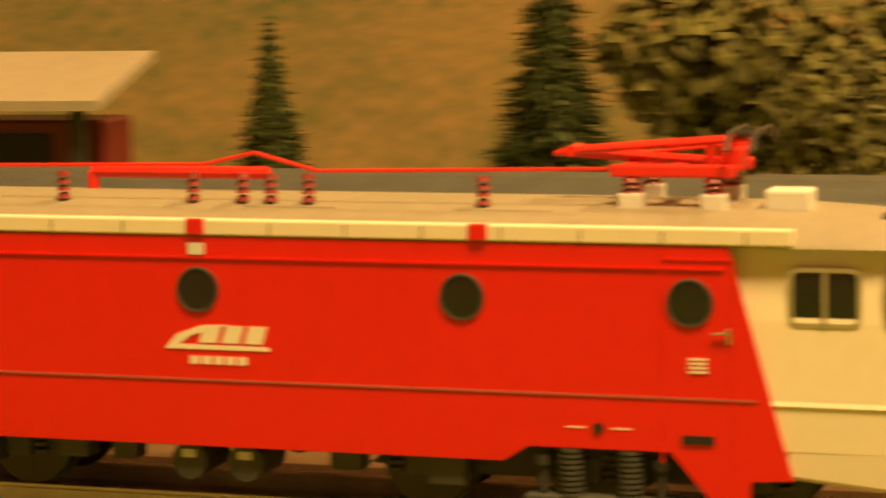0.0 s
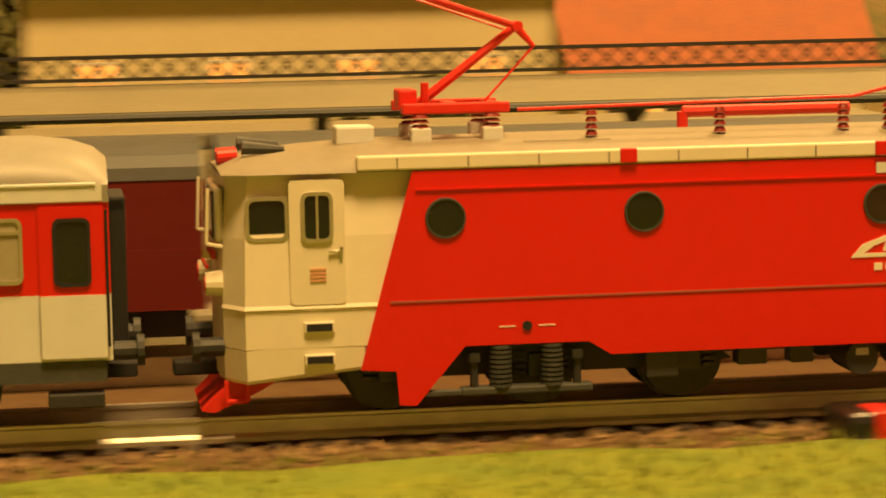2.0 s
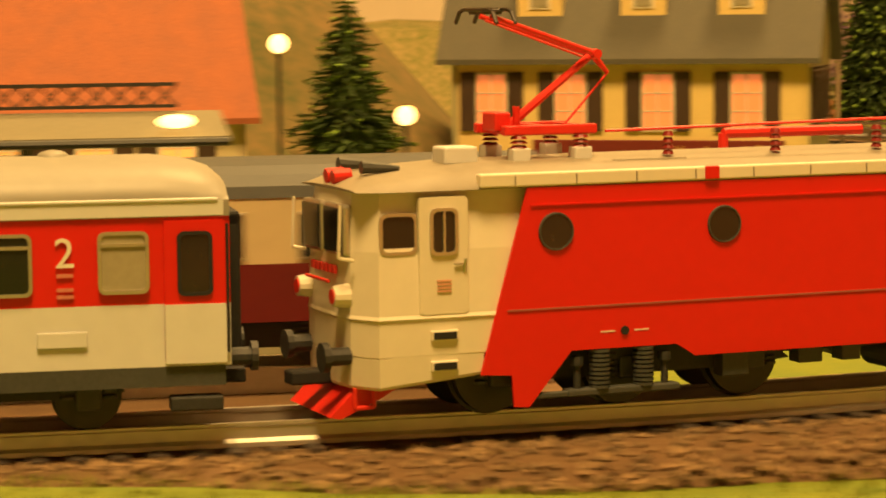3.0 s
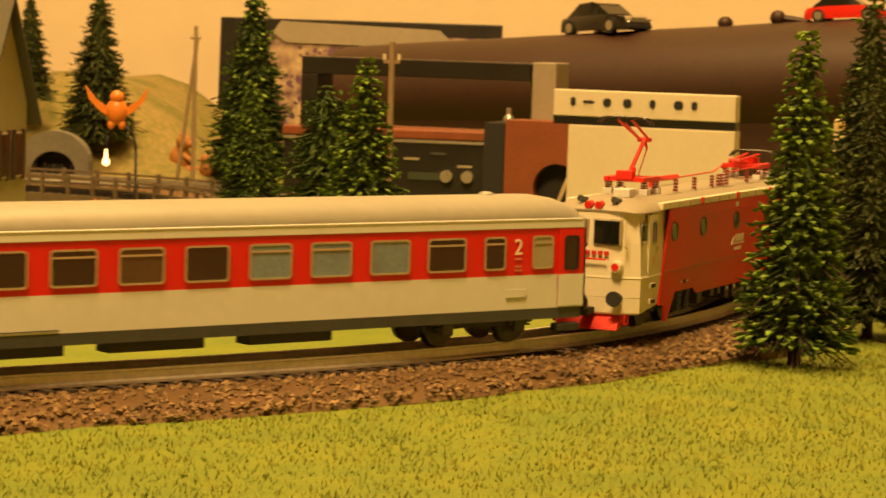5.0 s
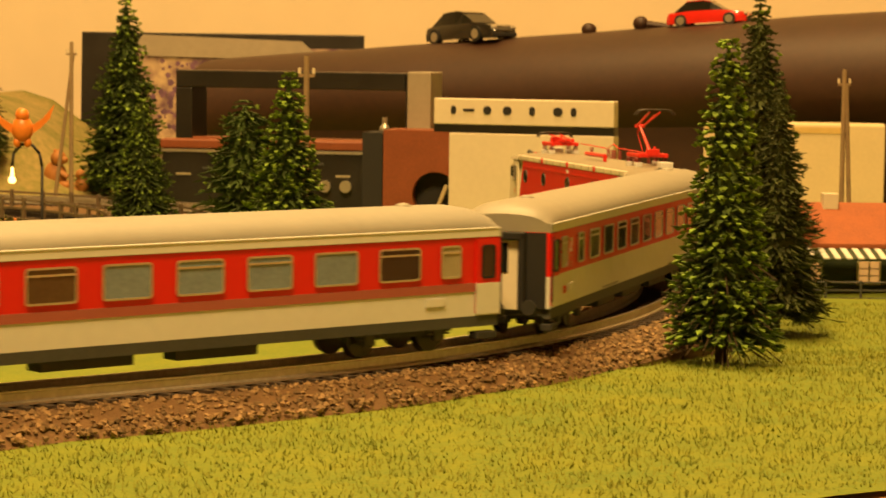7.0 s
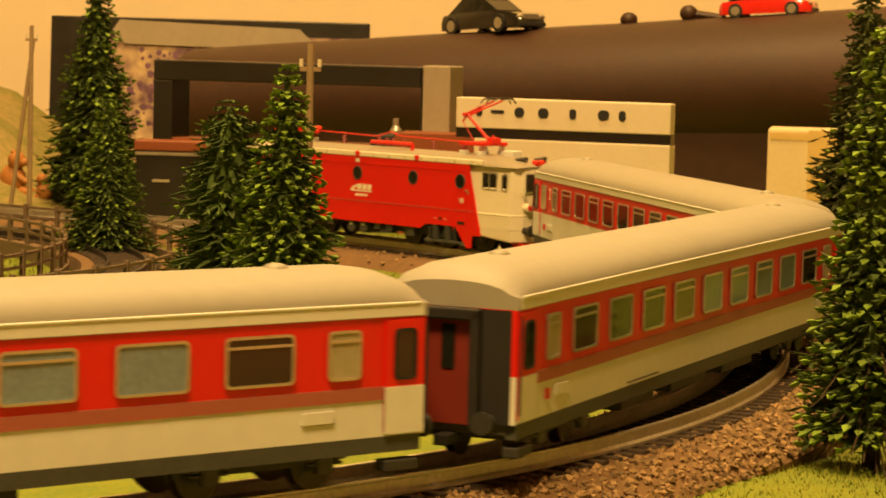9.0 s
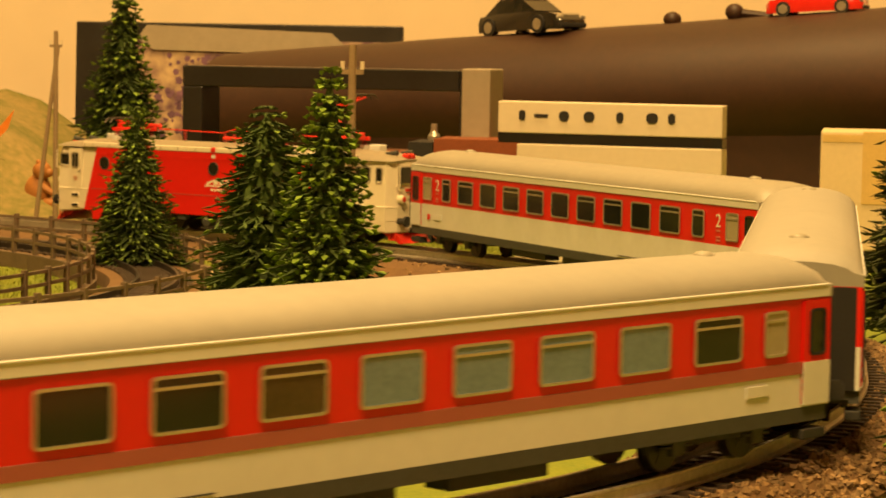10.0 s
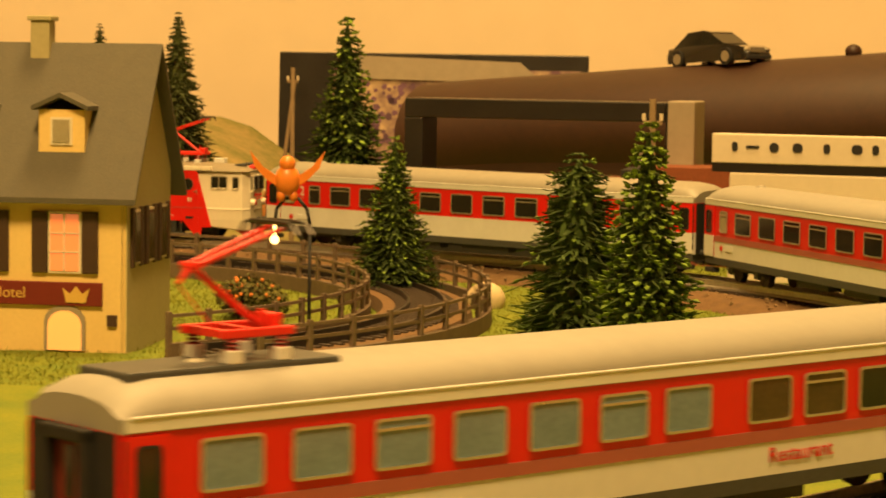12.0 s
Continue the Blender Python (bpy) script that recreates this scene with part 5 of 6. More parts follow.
def street_lamp(x, y, z0, z1, r, label="lit street lamp with a round bulb"):
    t = thing("street_lamp", label, "lamp", pose(x, y, z0), "street lamps")
    part("post", brod((0, 0, -0.002), (0, 0, z1 - z0 - r), 0.0007), DARK_IRON, t)
    bm = bmesh.new()
    ball(bm, (0, 0, z1 - z0), r)
    part("bulb", bm, BULB, t, "glowing bulb", smooth=True)


def lamps():
    for s, k, z, r in ((-0.236, 0.30, 0.059, 0.0034), (0.081, 0.33, 0.061, 0.0030), (-0.415, 0.31, 0.0515, 0.0034), (0.095, 0.205, 0.0435, 0.0026)):
        p = behind(s, k)
        street_lamp(p.x, p.y, -0.012, z, r)
    # bowed lamp with a bright bulb and a winged toy on top
    t = thing("bowed_lamp", "black bowed street lamp, brightly lit", "lamp", pose(0.1175, 1.0720, -0.012))
    bm = bmesh.new()
    pts = [(0, 0, -0.002), (0, 0, 0.052), (-0.0012, 0, 0.058), (-0.005, 0, 0.0625), (-0.010, 0, 0.0622), (-0.0135, 0, 0.058), (-0.0142, 0, 0.0515)]
    for a, b in zip(pts, pts[1:]):
        rod(bm, a, b, 0.0007, n=8)
    part("post", bm, BLACK, t, smooth=True)
    bm = bmesh.new()
    ball(bm, (-0.0142, 0, 0.0455), 0.0019)
    rod(bm, (-0.0142, 0, 0.046), (-0.0142, 0, 0.0515), 0.0010, 0.0006)
    part("bulb", bm, BULB, t, "glowing bulb", smooth=True)
    bm = bmesh.new()
    ball(bm, (0, 0, 0.0), 0.0052, 0.0042, 0.0062)
    ball(bm, (0, -0.0004, 0.0066), 0.0033)
    for sx in (-1, 1):
        prism(bm, [(sx * 0.003, 0.001), (sx * 0.0095, 0.0052), (sx * 0.0150, 0.0118), (sx * 0.0128, 0.0050), (sx * 0.0085, 0.0005), (sx * 0.004, -0.0025)], -0.0008, 0.0008)
        ball(bm, (sx * 0.0025, 0, -0.0062), 0.0018, 0.002, 0.0024)
    whole("winged_figurine", bm, ORANGE, "plain orange plastic figurine with raised wings", "figurine", smooth=True, m=pose(0.1085, 1.0700, 0.0575, 0, 0, 8))


def fence_and_inner_track():
    cx, cy = -0.109, 1.190
    def arc(r, a0, a1, n=40):
        return [(cx + r * math.cos(a0 + (a1 - a0) * i / n), cy + r * math.sin(a0 + (a1 - a0) * i / n), a0 + (a1 - a0) * i / n + math.pi / 2) for i in range(n + 1)]
    a0, a1 = radians(-42), radians(86)
    t = thing("inner_track", "narrow curved inner track on a low wooden trestle", "railway track", kind="structure")
    path = arc(0.265, a0, a1)
    part("track_bed", ribbon(bmesh.new(), path, [(-0.022, -0.014), (-0.020, -0.006), (0.020, -0.006), (0.022, -0.014)]), BALLAST, t)
    for a in (-0.0083, 0.0083):
        part("rail", ribbon(bmesh.new(), path, [(a - 0.0006, -0.006), (a + 0.0006, -0.006), (a + 0.0006, -0.0028), (a - 0.0006, -0.0028)]), WHEEL, t)
    for x, y, h in arc(0.265, a0, a1, 84):
        part("sleeper", bbox(-0.0014, 0.0014, -0.0145, 0.0145, -0.0066, -0.0052, m=pose(x, y, 0, 0, 0, math.degrees(h))), TIE, t)
    for r in (0.238, 0.293):
        f = thing("wooden_fence", "grey-brown wooden rail fence along the curve", "fence", group="trestle fences")
        for z in (0.0005, 0.0055):
            part("fence_rail", ribbon(bmesh.new(), arc(r, a0, a1), [(-0.0006, z), (0.0006, z), (0.0006, z + 0.0013), (-0.0006, z + 0.0013)]), FENCE_MAT, f)
        part("kerb_beam", ribbon(bmesh.new(), arc(r, a0, a1), [(-0.0016, -0.013), (0.0016, -0.013), (0.0016, -0.0045), (-0.0016, -0.0045)]), FENCE_MAT, f)
        for x, y, h in arc(r, a0, a1, 26):
            part("fence_post", bbox(-0.0010, 0.0010, -0.0010, 0.0010, -0.013, 0.0078, m=pose(x, y, 0, 0, 0, math.degrees(h))), FENCE_MAT, f)
    bm = bmesh.new()
    ball(bm, (0.1793, 1.2702, -0.008), 0.0095, 0.007, 0.0085)
    whole("boulder", bm, CARD, "smooth pale boulder beside the fence", "rock", smooth=True)


def pole(x, y, z0, z1, label, brace=0.0):
    t = thing("telegraph_pole", label, "pole", pose(x, y, z0), "telegraph poles")
    h = z1 - z0
    part("mast", brod((0, 0, -0.002), (0, 0, h), 0.0016, 0.0012, 10), GREY_WOOD, t)
    if brace:
        part("brace", brod((brace, 0, -0.002), (0.0012, 0, h * 0.93), 0.0014, 0.0011, 8), GREY_WOOD, t)
    part("cross_arm", bbox(-0.0034, 0.0034, -0.0005, 0.0005, h - 0.009, h - 0.0075), GREY_WOOD, t)
    for xx in (-0.003, 0.003):
        part("insulator", brod((xx, 0, h - 0.0075), (xx, 0, h - 0.005), 0.0007), WHITE_PLASTIC, t)


def hut():
    t = gabled("station_hut", "dark green hut with orange roof and striped awning", pose(0.515, 1.16, -0.026, 0, 0, 4), 0.085, 0.05, 0.030, 0.016, GREEN_HUT, GREEN_HUT, TILE_RED, 0.005)
    aw = part("awning", bbox(-0.046, 0.046, -0.018, -0.001, 0.0262, 0.0274, m=Matrix.Rotation(radians(12), 4, "X")), GREEN_HUT, t, "green and white striped awning")
    for k in range(16):
        x = -0.045 + k * 0.0058
        part("stripe", bbox(x, x + 0.0029, -0.0184, -0.0008, 0.0272, 0.0278, m=Matrix.Rotation(radians(12), 4, "X")), COACH_WHITE, aw)
    for x in (-0.024, 0.006, 0.030):
        house_window(t, x, 0.0145, 0.010, 0.0105, LIT, None, WHITE_PLASTIC)
    ch = bmesh.new()
    box(ch, -0.014, -0.006, 0.020, 0.027, 0.036, 0.053, 0.0004)
    part("chimney", ch, WHITE_PLASTIC, t)
    part("terrace", bbox(-0.055, 0.055, -0.034, 0.0, -0.004, 0.001), GREY_CARD, t)
    f = thing("terrace_railing", "grey metal railing before the hut", "railing", pose(0.515, 1.128, -0.026, 0, 0, 4))
    for z in (0.004, 0.008, 0.012):
        part("rail", brod((-0.055, 0, z), (0.05, 0, z), 0.0005, n=6), UNDER_LIGHT, f)
    for k in range(7):
        part("post", brod((-0.055 + k * 0.0175, 0, -0.003), (-0.055 + k * 0.0175, 0, 0.013), 0.0007, n=6), UNDER_LIGHT, f)


def hillside():
    bm = bmesh.new()
    rings = []
    for i in range(19):
        x = -0.362 + i * 0.024
        row = []
        for j in range(11):
            y = 1.60 + j * 0.032
            f = max(0.0, 1 - max(0, (x + 0.042) / 0.105)) ** 0.75 * min(1.0, j / 3.0)
            row.append((x, y, -0.014 + 0.072 * f + 0.008 * noise.noise((x * 22, y * 22, 1)) * min(1, j / 2)))
        rings.append(row)
    sweep(bm, rings, closed=False)
    whole("hillside", bm, ROCK, "plaster hillside with painted grass", kind="structure", smooth=True)
    t = thing("tunnel_mouth", "grey stone tunnel portal in the hillside", "tunnel", pose(-0.0412, 1.5475, -0.012))
    bm = bmesh.new()
    pts = [(-0.024, 0), (-0.024, 0.02)] + [(-0.024 * math.cos(radians(a)), 0.02 + 0.02 * math.sin(radians(a))) for a in range(15, 180, 15)] + [(0.024, 0.02), (0.024, 0)]
    inn = [(x * 0.62, z * 0.66) for x, z in pts]
    for (a, b), (c, d) in zip(zip(pts, inn), zip(pts[1:], inn[1:])):
        f0 = [bm.verts.new((p[0], -0.004, p[1])) for p in (a, c, d, b)]
        f1 = [bm.verts.new((p[0], 0.008, p[1])) for p in (a, c, d, b)]
        bm.faces.new(f0), bm.faces.new(f1[::-1])
        for i in range(4):
            bm.faces.new((f0[i], f0[(i + 1) % 4], f1[(i + 1) % 4], f1[i]))
    part("portal", bm, TUNNEL_GREY, t)
    part("hollow", prism(bmesh.new(), [(x, z) for x, z in inn], 0.006, 0.007), BLACK, t)
    for k in range(5):
        part("grating_bar", bbox(-0.012 + k * 0.006 - 0.0004, -0.012 + k * 0.006 + 0.0004, -0.003, -0.002, 0.0, 0.018), DARK_IRON, t)
    bm = bmesh.new()
    ball(bm, (0, 0, 0.010), 0.0085, 0.007, 0.0105)
    ball(bm, (0.0035, -0.002, 0.0225), 0.0056)
    ball(bm, (0.0085, -0.003, 0.0215), 0.0026)
    for q in (-0.0035, 0.0035):
        ball(bm, (0.002, q, 0.0275), 0.0016)
        ball(bm, (0.0085, q, 0.0035), 0.0048, 0.003, 0.0035)
    rod(bm, (0.004, -0.005, 0.014), (0.0115, -0.004, 0.0095), 0.0022, 0.0018)
    whole("bear_figure", bm, BEAR_BROWN, "plain tan-brown seated bear figure", "figurine", smooth=True, m=pose(0.022, 1.655, -0.004, 0, 0, -15))
    bm = bmesh.new()
    ball(bm, (0, 0, 0.006), 0.0050, 0.0045, 0.006)
    ball(bm, (-0.001, -0.001, 0.0135), 0.0036)
    ball(bm, (-0.0035, 0.0, 0.0025), 0.003, 0.003, 0.0025)
    whole("bear_cub_figure", bm, BEAR_BROWN, "plain tan-brown bear cub figure", "figurine", smooth=True, m=pose(0.042, 1.650, -0.006))


# ---- the far end of the room: a padded bolster, boxes, a picture ----
def bolster():
    bm = bmesh.new()
    a, b = Vector((0.085, 1.920, 0.045)), Vector((0.855, 1.611, 0.098))
    d = (b - a).normalized()
    side = d.cross(Vector((0, 0, 1))).normalized()
    rings = []
    for i in range(41):
        u = i / 40
        p = a.lerp(b, u)
        end = min(1, min(u, 1 - u) / 0.03)
        r = 0.042 * math.sqrt(max(0.03, 1 - (1 - end) ** 2)) * (1 + 0.25 * u)
        ring = []
        for k in range(20):
            q = 6.2832 * k / 20
            wob = 1 + 0.02 * noise.noise((u * 9, math.cos(q), math.sin(q)))
            ring.append(p + side * math.cos(q) * r * 1.3 * wob + Vector((0, 0, 1)) * math.sin(q) * r * wob)
        rings.append(ring)
    sweep(bm, rings)
    t = thing("padded_bolster", "long dark brown leatherette bolster on the ledge", "cushion")
    part("roll", bm, LEATHER, t, smooth=True)
    bm = bmesh.new()
    m = Matrix.Translation((a + b) / 2) @ Matrix.Rotation(math.atan2(d.y, d.x), 4, "Z")
    box(bm, -0.38, 0.38, -0.05, 0.05, -0.155, -0.012, 0.004, m=m)
    part("base", bm, LEATHER, t, "dark brown lower padding")


def toy_car(m, paint, label, scale=1.0):
    t = thing("toy_car", label, "toy car", m)
    def R(x, w, z0, z1):
        return [(x, -w, z0), (x, -w * 1.02, (z0 + z1) / 2), (x, -w * 0.9, z1), (x, w * 0.9, z1), (x, w * 1.02, (z0 + z1) / 2), (x, w, z0)]
    k = scale
    bm = bmesh.new()
    sweep(bm, [R(x * k, w * k, 0.0022 * k, z * k) for x, w, z in ((-0.0285, 0.0085, 0.0075), (-0.026, 0.0108, 0.0098), (-0.012, 0.0115, 0.0108), (0.010, 0.0115, 0.0108), (0.022, 0.0112, 0.0098), (0.0275, 0.0098, 0.0085), (0.0295, 0.0080, 0.0060))])
    part("body", bm, paint, t, smooth=True)
    bm = bmesh.new()
    sweep(bm, [[(x * k, -w * k, 0.0102 * k), (x * k, -w * 0.84 * k, z * k), (x * k, w * 0.84 * k, z * k), (x * k, w * k, 0.0102 * k)] for x, w, z in ((-0.0225, 0.0095, 0.0108), (-0.0135, 0.0100, 0.0172), (-0.002, 0.0100, 0.0178), (0.004, 0.0100, 0.0166), (0.0125, 0.0098, 0.0112))])
    cab = part("cabin", bm, GLASS_DARK, t, smooth=False)
    bm = bmesh.new()
    sweep(bm, [[(x * k, -0.0078 * k, z * k), (x * k, 0.0078 * k, z * k), (x * k, 0.0078 * k, (z + 0.0008) * k), (x * k, -0.0078 * k, (z + 0.0008) * k)] for x, z in ((-0.0140, 0.0170), (-0.002, 0.0177), (0.0035, 0.0166))])
    part("roof_panel", bm, paint, cab)
    for x in (-0.0175, 0.0175):
        for y in (-0.0105, 0.0105):
            w = brod((x * k, (y - 0.0018) * k, 0.0044 * k), (x * k, (y + 0.0018) * k, 0.0044 * k), 0.0044 * k, n=20)
            wh = part("wheel", w, BLACK, t)
            part("rim", brod((x * k, (y - 0.0020) * k, 0.0044 * k), (x * k, (y + 0.0020) * k, 0.0044 * k), 0.0028 * k, n=14), CHROME, wh)
    for y in (-0.0072, 0.0072):
        hl = bmesh.new()
        ball(hl, (0.0280 * k, y * k, 0.0072 * k), 0.0016 * k, 0.0022 * k, 0.0013 * k, 8, 6)
        part("headlight", hl, CHROME, t)
    part("bumper", bbox(0.0275 * k, 0.0300 * k, -0.0085 * k, 0.0085 * k, 0.0024 * k, 0.0045 * k, 0.0005), BLACK, t)


def far_things():
    # picture board leaning on the wall
    t = thing("picture_board", "dark framed board with a violet flower picture", "picture", pose(0.1090, 2.0000, 0.0, -3, 0, -4))
    part("board", bbox(-0.128, 0.112, 0.0, 0.006, -0.012, 0.110, 0.001), BLACK_PLASTIC, t)
    part("print", bbox(-0.085, 0.106, -0.001, 0.0, 0.002, 0.098), PICTURE_MAT, t)
    part("upper_strip", prism(bmesh.new(), [(-0.082, 0.098), (-0.075, 0.108), (0.060, 0.104), (0.078, 0.088), (-0.07, 0.090)], -0.003, -0.0012), GREY_CARD, t)
    rng = random.Random(8)
    bm = bmesh.new()
    for k in range(170):
        cl = rng.choice(((-0.06, 0.06), (-0.035, 0.07), (0.0, 0.075), (-0.05, 0.04), (0.04, 0.075), (0.015, 0.045)))
        x, z = cl[0] + rng.gauss(0, 0.016), cl[1] + rng.gauss(0, 0.013)
        if not (-0.083 < x < 0.104 and 0.004 < z < 0.087):
            continue
        r = rng.uniform(0.0012, 0.0036)
        a = rng.random() * 6
        bm.faces.new([bm.verts.new((x + r * math.cos(a + q) * rng.uniform(0.7, 1.2), -0.0013, z + r * math.sin(a + q) * rng.uniform(0.7, 1.2))) for q in (0, 1.2, 2.5, 3.7, 5.0)])
    part("flower_print", bm, PURPLE, t)
    # black cabinet frame with a white end, radio below
    t = thing("black_frame_box", "open black box frame with a pale end panel", "box", pose(0.2025, 1.6050, 0, 0, 0, -14))
    for nm, b, mt in (("top_panel", (-0.095, 0.070, 0, 0.03, 0.070, 0.082), BLACK_PLASTIC), ("side_panel", (-0.095, -0.083, 0, 0.03, 0.0, 0.070), BLACK_PLASTIC),
                      ("side_panel", (0.070, 0.0715, 0.001, 0.03, 0.028, 0.082), BLACK_PLASTIC), ("end_panel", (0.0715, 0.088, 0, 0.03, 0.028, 0.083), GREY_CARD), ("shelf_panel", (-0.083, 0.088, 0.001, 0.03, 0.030, 0.036), BROWN_BOX)):
        part(nm, bbox(*b, 0.0008), mt, t)
    part("foot_panel", bbox(-0.094, 0.087, 0.004, 0.028, -0.014, 0.0), BLACK_PLASTIC, t)
    t = thing("radio_set", "black radio set with brown trim and small readouts", "radio", pose(0.1925, 1.5700, 0, 0, 0, -4))
    part("case", bbox(-0.085, 0.055, 0, 0.02, -0.013, 0.030, 0.001), BLACK_PLASTIC, t)
    part("top_trim", bbox(-0.086, 0.056, -0.001, 0.02, 0.030, 0.036, 0.0008), BROWN_BOX, t)
    part("silver_line", bbox(-0.085, 0.055, -0.0012, 0.0, 0.0275, 0.0292), CHROME, t)
    for k in range(7):
        x = -0.075 + k * 0.018
        part("readout_bar", bbox(x, x + 0.010, -0.0010, 0.0, 0.012 + (k % 3) * 0.004, 0.0135 + (k % 3) * 0.004), UNDER_LIGHT if k % 2 else GLASS_FROST, t)
    part("green_display", bbox(0.000, 0.022, -0.0010, 0.0, 0.003, 0.008), GREEN_HUT, t)
    for x in (0.026, 0.040):
        part("knob", brod((x, -0.004, 0.006), (x, 0, 0.006), 0.004, n=16), CHROME, t)
    # speaker
    t = thing("loudspeaker_box", "red-brown chipboard loudspeaker box with round hole", "loudspeaker", pose(0.2865, 1.5400, -0.013, 0, 0, -6))
    bm = bmesh.new()
    W2, H = 0.0285, 0.058
    cxz = (0.006, 0.016)
    n = 32
    outer, inner = [], []
    for k in range(n):
        q = 6.2832 * (k + 0.5) / n
        c, s = math.cos(q), math.sin(q)
        f = min((W2 - cxz[0] if c > 0 else W2 + cxz[0]) / max(abs(c), 1e-6), (H - cxz[1] if s > 0 else cxz[1]) / max(abs(s), 1e-6))
        outer.append((cxz[0] + c * f, cxz[1] + s * f))
        inner.append((cxz[0] + c * 0.0150, cxz[1] + s * 0.0150))
    rows = [[bm.verts.new((x, y, z)) for x, z in pts] for pts, y in ((outer, 0.0), (inner, 0.0), (inner, 0.012))]
    for a, b in zip(rows, rows[1:]):
        for k in range(n):
            bm.faces.new((a[k], a[(k + 1) % n], b[(k + 1) % n], b[k]))
    part("front_board", bm, BROWN_BOX, t)
    part("case", bbox(-W2, W2, 0.002, 0.05, H - 0.003, H), BROWN_BOX, t)
    part("back", bbox(-W2, W2, 0.012, 0.05, 0.0, H - 0.004), BLACK, t)
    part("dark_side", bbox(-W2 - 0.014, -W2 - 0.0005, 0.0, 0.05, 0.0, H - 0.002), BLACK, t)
    part("rod_in_hole", brod((0.006, 0.008, 0.004), (0.013, 0.006, 0.022), 0.0015), CARD, t)
    # pale panel with a row of holes over a white box
    t = thing("socket_panel", "ivory strip panel with a row of dark sockets", "panel", pose(0.3502, 1.4370, 0.005, 0, 0, -18))
    part("strip", bbox(-0.060, 0.056, 0, 0.010, 0.0470, 0.0630, 0.0006), WHITE_PLASTIC, t)
    part("dark_gap", bbox(-0.060, 0.056, 0.001, 0.010, 0.0420, 0.0470), BLACK_PLASTIC, t)
    for x, w in ((-0.047, 0.0016), (-0.037, 0.0036), (-0.025, 0.0026), (-0.012, 0.0028), (0.004, 0.0018), (0.0205, 0.0030), (0.0305, 0.0018)):
        part("socket", prism(bmesh.new(), rounded(x - w, x + w, 0.0560 - 0.0026, 0.0560 + 0.0026, min(w, 0.0026) * 0.9, 4) if x != -0.037 else rounded(x - w, x + w, 0.0552, 0.0568, 0.0004), -0.0006, 0.0002), BLACK, t)
    part("white_box", bbox(-0.050, 0.056, 0.0005, 0.012, -0.018, 0.0418, 0.0008), WHITE_PLASTIC, t, "plain ivory lower box")
    t = thing("glass_bottle", "small clear glass bottle", "bottle", pose(0.2570, 1.5880, 0.036))
    bm = bmesh.new()
    rod(bm, (0, 0, 0), (0, 0, 0.009), 0.0036, n=12)
    rod(bm, (0, 0, 0.009), (0, 0, 0.012), 0.0036, 0.0016, 12)
    rod(bm, (0, 0, 0.012), (0, 0, 0.016), 0.0018, n=12)
    part("flask", bm, CHROME, t, smooth=True)
    # tipped white carton with tape
    t = thing("white_carton", "cream carton with yellowed tape", "box", pose(0.5160, 1.5730, 0, 0, 0, -8))
    part("carton", bbox(-0.045, 0.075, 0, 0.06, -0.014, 0.052, 0.001), CARD, t)
    part("tape", bbox(-0.022, 0.000, -0.0006, 0, 0.012, 0.052), TAPE, t)
    part("tape", bbox(-0.044, 0.05, -0.0004, 0.0002, 0.046, 0.050), TAPE, t)
    part("dark_base", bbox(-0.044, 0.074, 0.001, 0.06, -0.026, -0.014), BLACK_PLASTIC, t)
    toy_car(pose(0.3120, 1.8289, 0.1035, 0, -3.5, -158 + 110), CAR_BLACK, "black toy saloon car on the bolster", 1.35)
    toy_car(pose(0.4888, 1.7579, 0.1185, 0, -3.5, -20), CAR_RED, "red toy sports car on the bolster", 1.05)
    t = thing("knob_handle", "small dark round knob on the bolster", "knob", pose(0.4014, 1.7934, 0.1110))
    bm = bmesh.new()
    ball(bm, (0, 0, 0.004), 0.0058, 0.005, 0.005)
    part("ball", bm, LEATHER, t, smooth=True)
    t = thing("dark_lever", "short dark lever with a round end", "lever", pose(0.4451, 1.7751, 0.1145, 0, 0, -14))
    bm = bmesh.new()
    ball(bm, (-0.006, 0, 0.0055), 0.006, 0.005, 0.0055)
    rod(bm, (-0.006, 0, 0.0055), (0.018, 0, 0.003), 0.0028, 0.0022)
    part("lever", bm, LEATHER, t, smooth=True)


def trackside_signal():
    # a low black point motor with two red marks in front of the near track
    t = thing("point_motor", "black point motor with two red marks beside the track", "switch box", pose(-0.1160, 0.381, -0.0070, 0, 0, math.degrees(HEAD)))
    part("case", bbox(-0.0105, 0.0105, -0.008, 0.006, -0.008, 0.0085, 0.0015), BLACK_PLASTIC, t)
    for x in (-0.004, 0.0045):
        part("red_mark", bbox(x - 0.0018, x + 0.0018, -0.0086, 0.0, 0.0010, 0.0088, 0.0003), RED_PART, t)
    part("wire", brod((-0.0105, -0.0085, 0.0042), (0.0105, -0.0085, 0.0042), 0.0004), CHROME, t)
    part("wire", brod((-0.0105, -0.0085, 0.0018), (0.0105, -0.0085, 0.0018), 0.0004), CHROME, t)


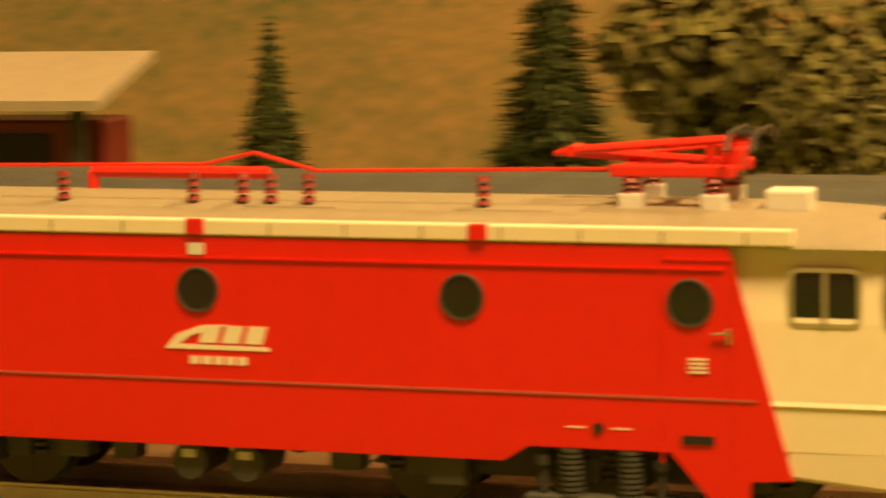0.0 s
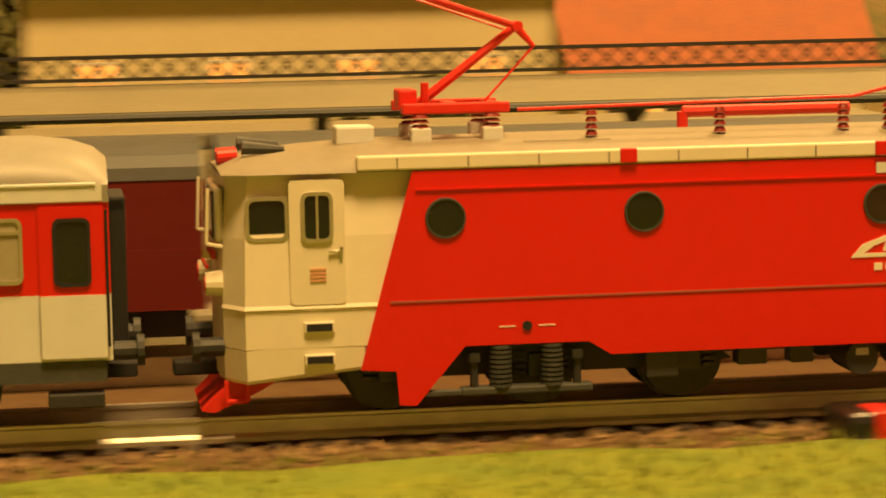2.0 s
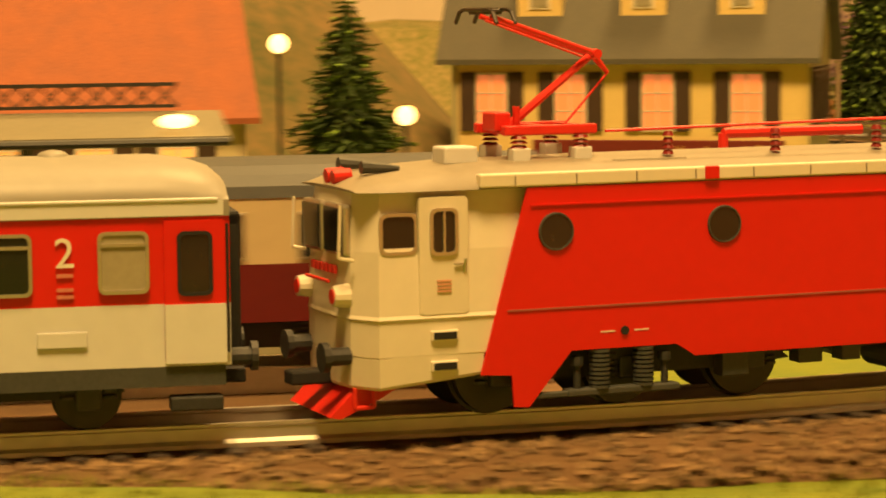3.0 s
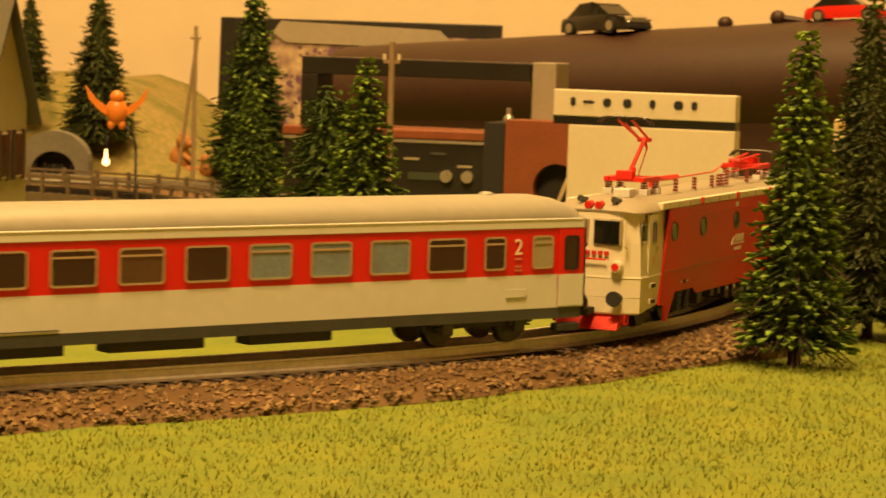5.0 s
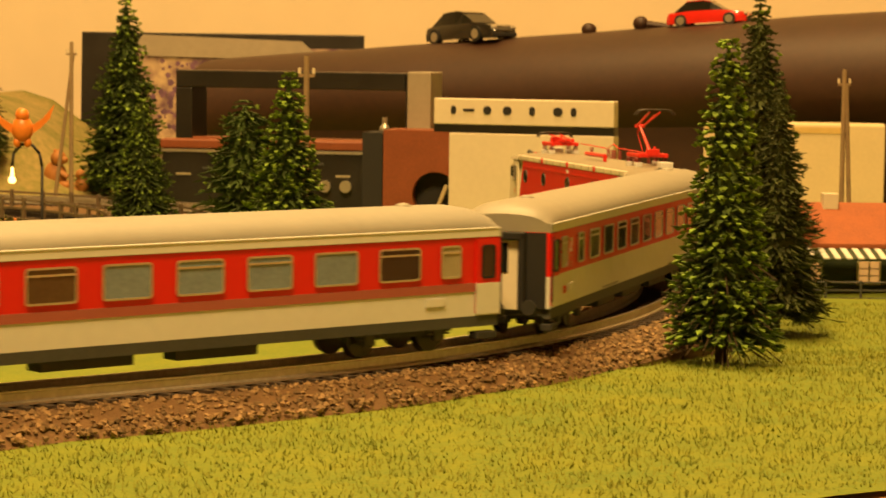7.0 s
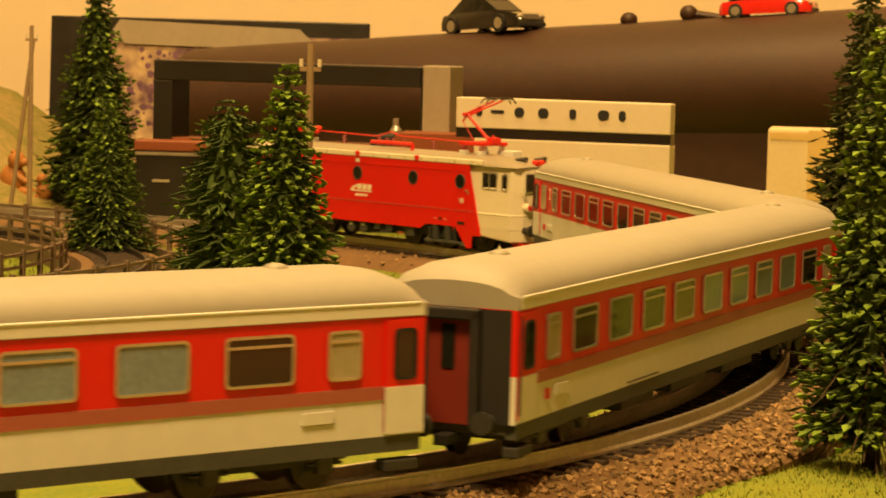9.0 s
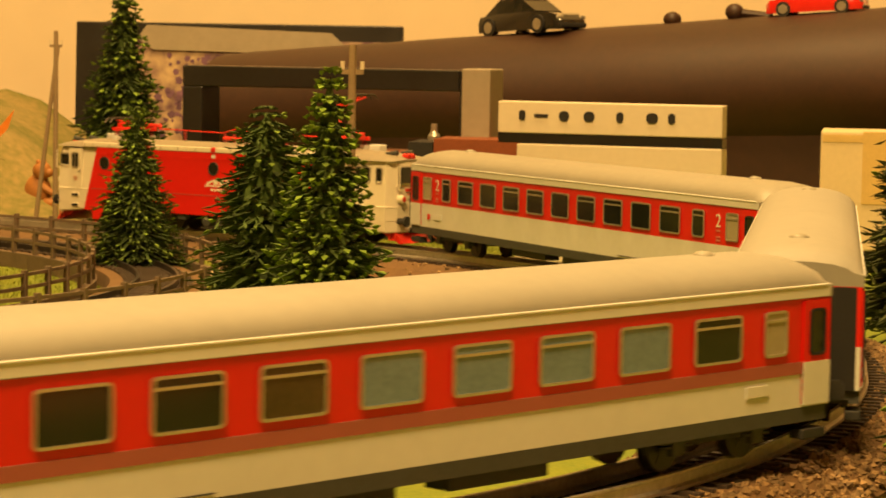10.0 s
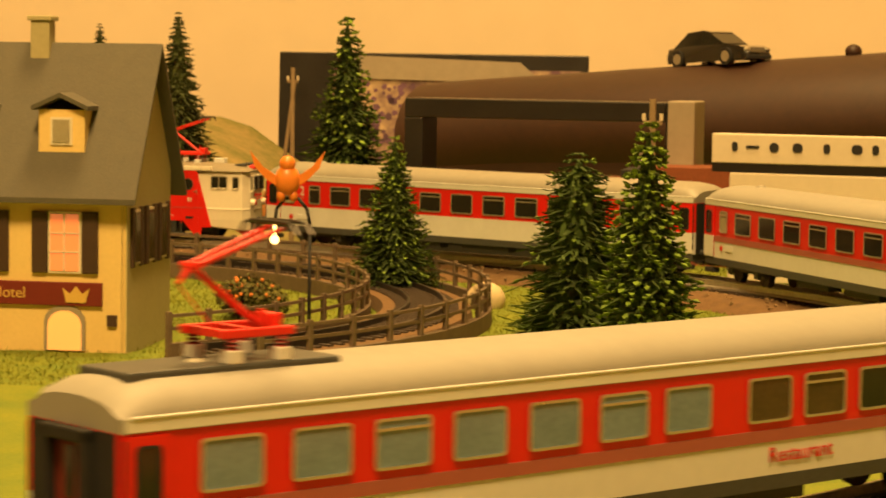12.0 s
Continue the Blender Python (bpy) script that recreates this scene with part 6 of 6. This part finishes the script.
build_setting()
build_track()
hillside()
village()
hotel()
canopy()
siding_coaches()
hut()
bolster()
far_things()
fence_and_inner_track()
build_trees()
lamps()
pole(0.2512, 0.9494, -0.012, 0.094, "weathered wooden telegraph pole inside the curve")
pole(0.0480, 1.5680, -0.012, 0.100, "braced wooden telegraph pole behind the far track", -0.012)
pole(0.5223, 1.2753, -0.022, 0.090, "braced wooden telegraph pole behind the hut", 0.006)
trackside_signal()
LOCO, LOCO_AXLES = locomotive()
COACHES = [coach(k, 70 + i) for i, k in enumerate(("first", "seat", "seat", "diner"))]
build_grass()

# ---- motion: the front of the first coach along the line, second by second ----
TIMETABLE = [(0.0, -0.6490), (0.5, -0.5360), (1.0, -0.4200), (1.5, -0.3020), (2.0, -0.2000), (2.5, -0.0930), (3.0, 0.0230), (5.0, 0.4903), (5.5, 0.5733), (6.0, 0.6531), (6.5, 0.7307), (7.0, 0.7830), (9.0, 1.0364), (9.5, 1.1000), (10.0, 1.1662), (10.5, 1.2334), (11.0, 1.3005), (11.5, 1.3645), (12.0, 1.4254)]


def along(t):
    """Smooth way between the timetable's rows."""
    ts, ss = np.array(TIMETABLE).T
    slope = np.gradient(ss, ts)
    i = int(np.clip(np.searchsorted(ts, t) - 1, 0, len(ts) - 2))
    d = ts[i + 1] - ts[i]
    u = (t - ts[i]) / d
    return (ss[i] * (1 + 2 * u) * (1 - u) ** 2 + slope[i] * d * u * (1 - u) ** 2 + ss[i + 1] * u * u * (3 - 2 * u) + slope[i + 1] * d * u * u * (u - 1))


def seat(s, half):
    """Pose of a vehicle whose two trucks stand on the line."""
    xa, ya, _ = on_track(s + half)
    xb, yb, _ = on_track(s - half)
    return pose((xa + xb) / 2, (ya + yb) / 2, 0, 0, 0, math.degrees(math.atan2(ya - yb, xa - xb)))


def motions():
    vehicles = [(LOCO, LOCO_AXLES, 0.1237, 0.0575)] + [(c, a, -0.1505 - 0.3070 * i + 0.007 * (i == 3), 0.108) for i, (c, a) in enumerate(COACHES)]
    for ob, axles, shift, half in vehicles:
        walk(ob, [(k / 5, seat(along(k / 5) + shift, half)) for k in range(61)])
        for ax, r, w in axles:
            walk(ax, [(k / 30, pose(w, 0, r, 0, math.degrees((along(k / 30) - along(0)) / r) % 360, 0)) for k in range(0, 361)])


motions()
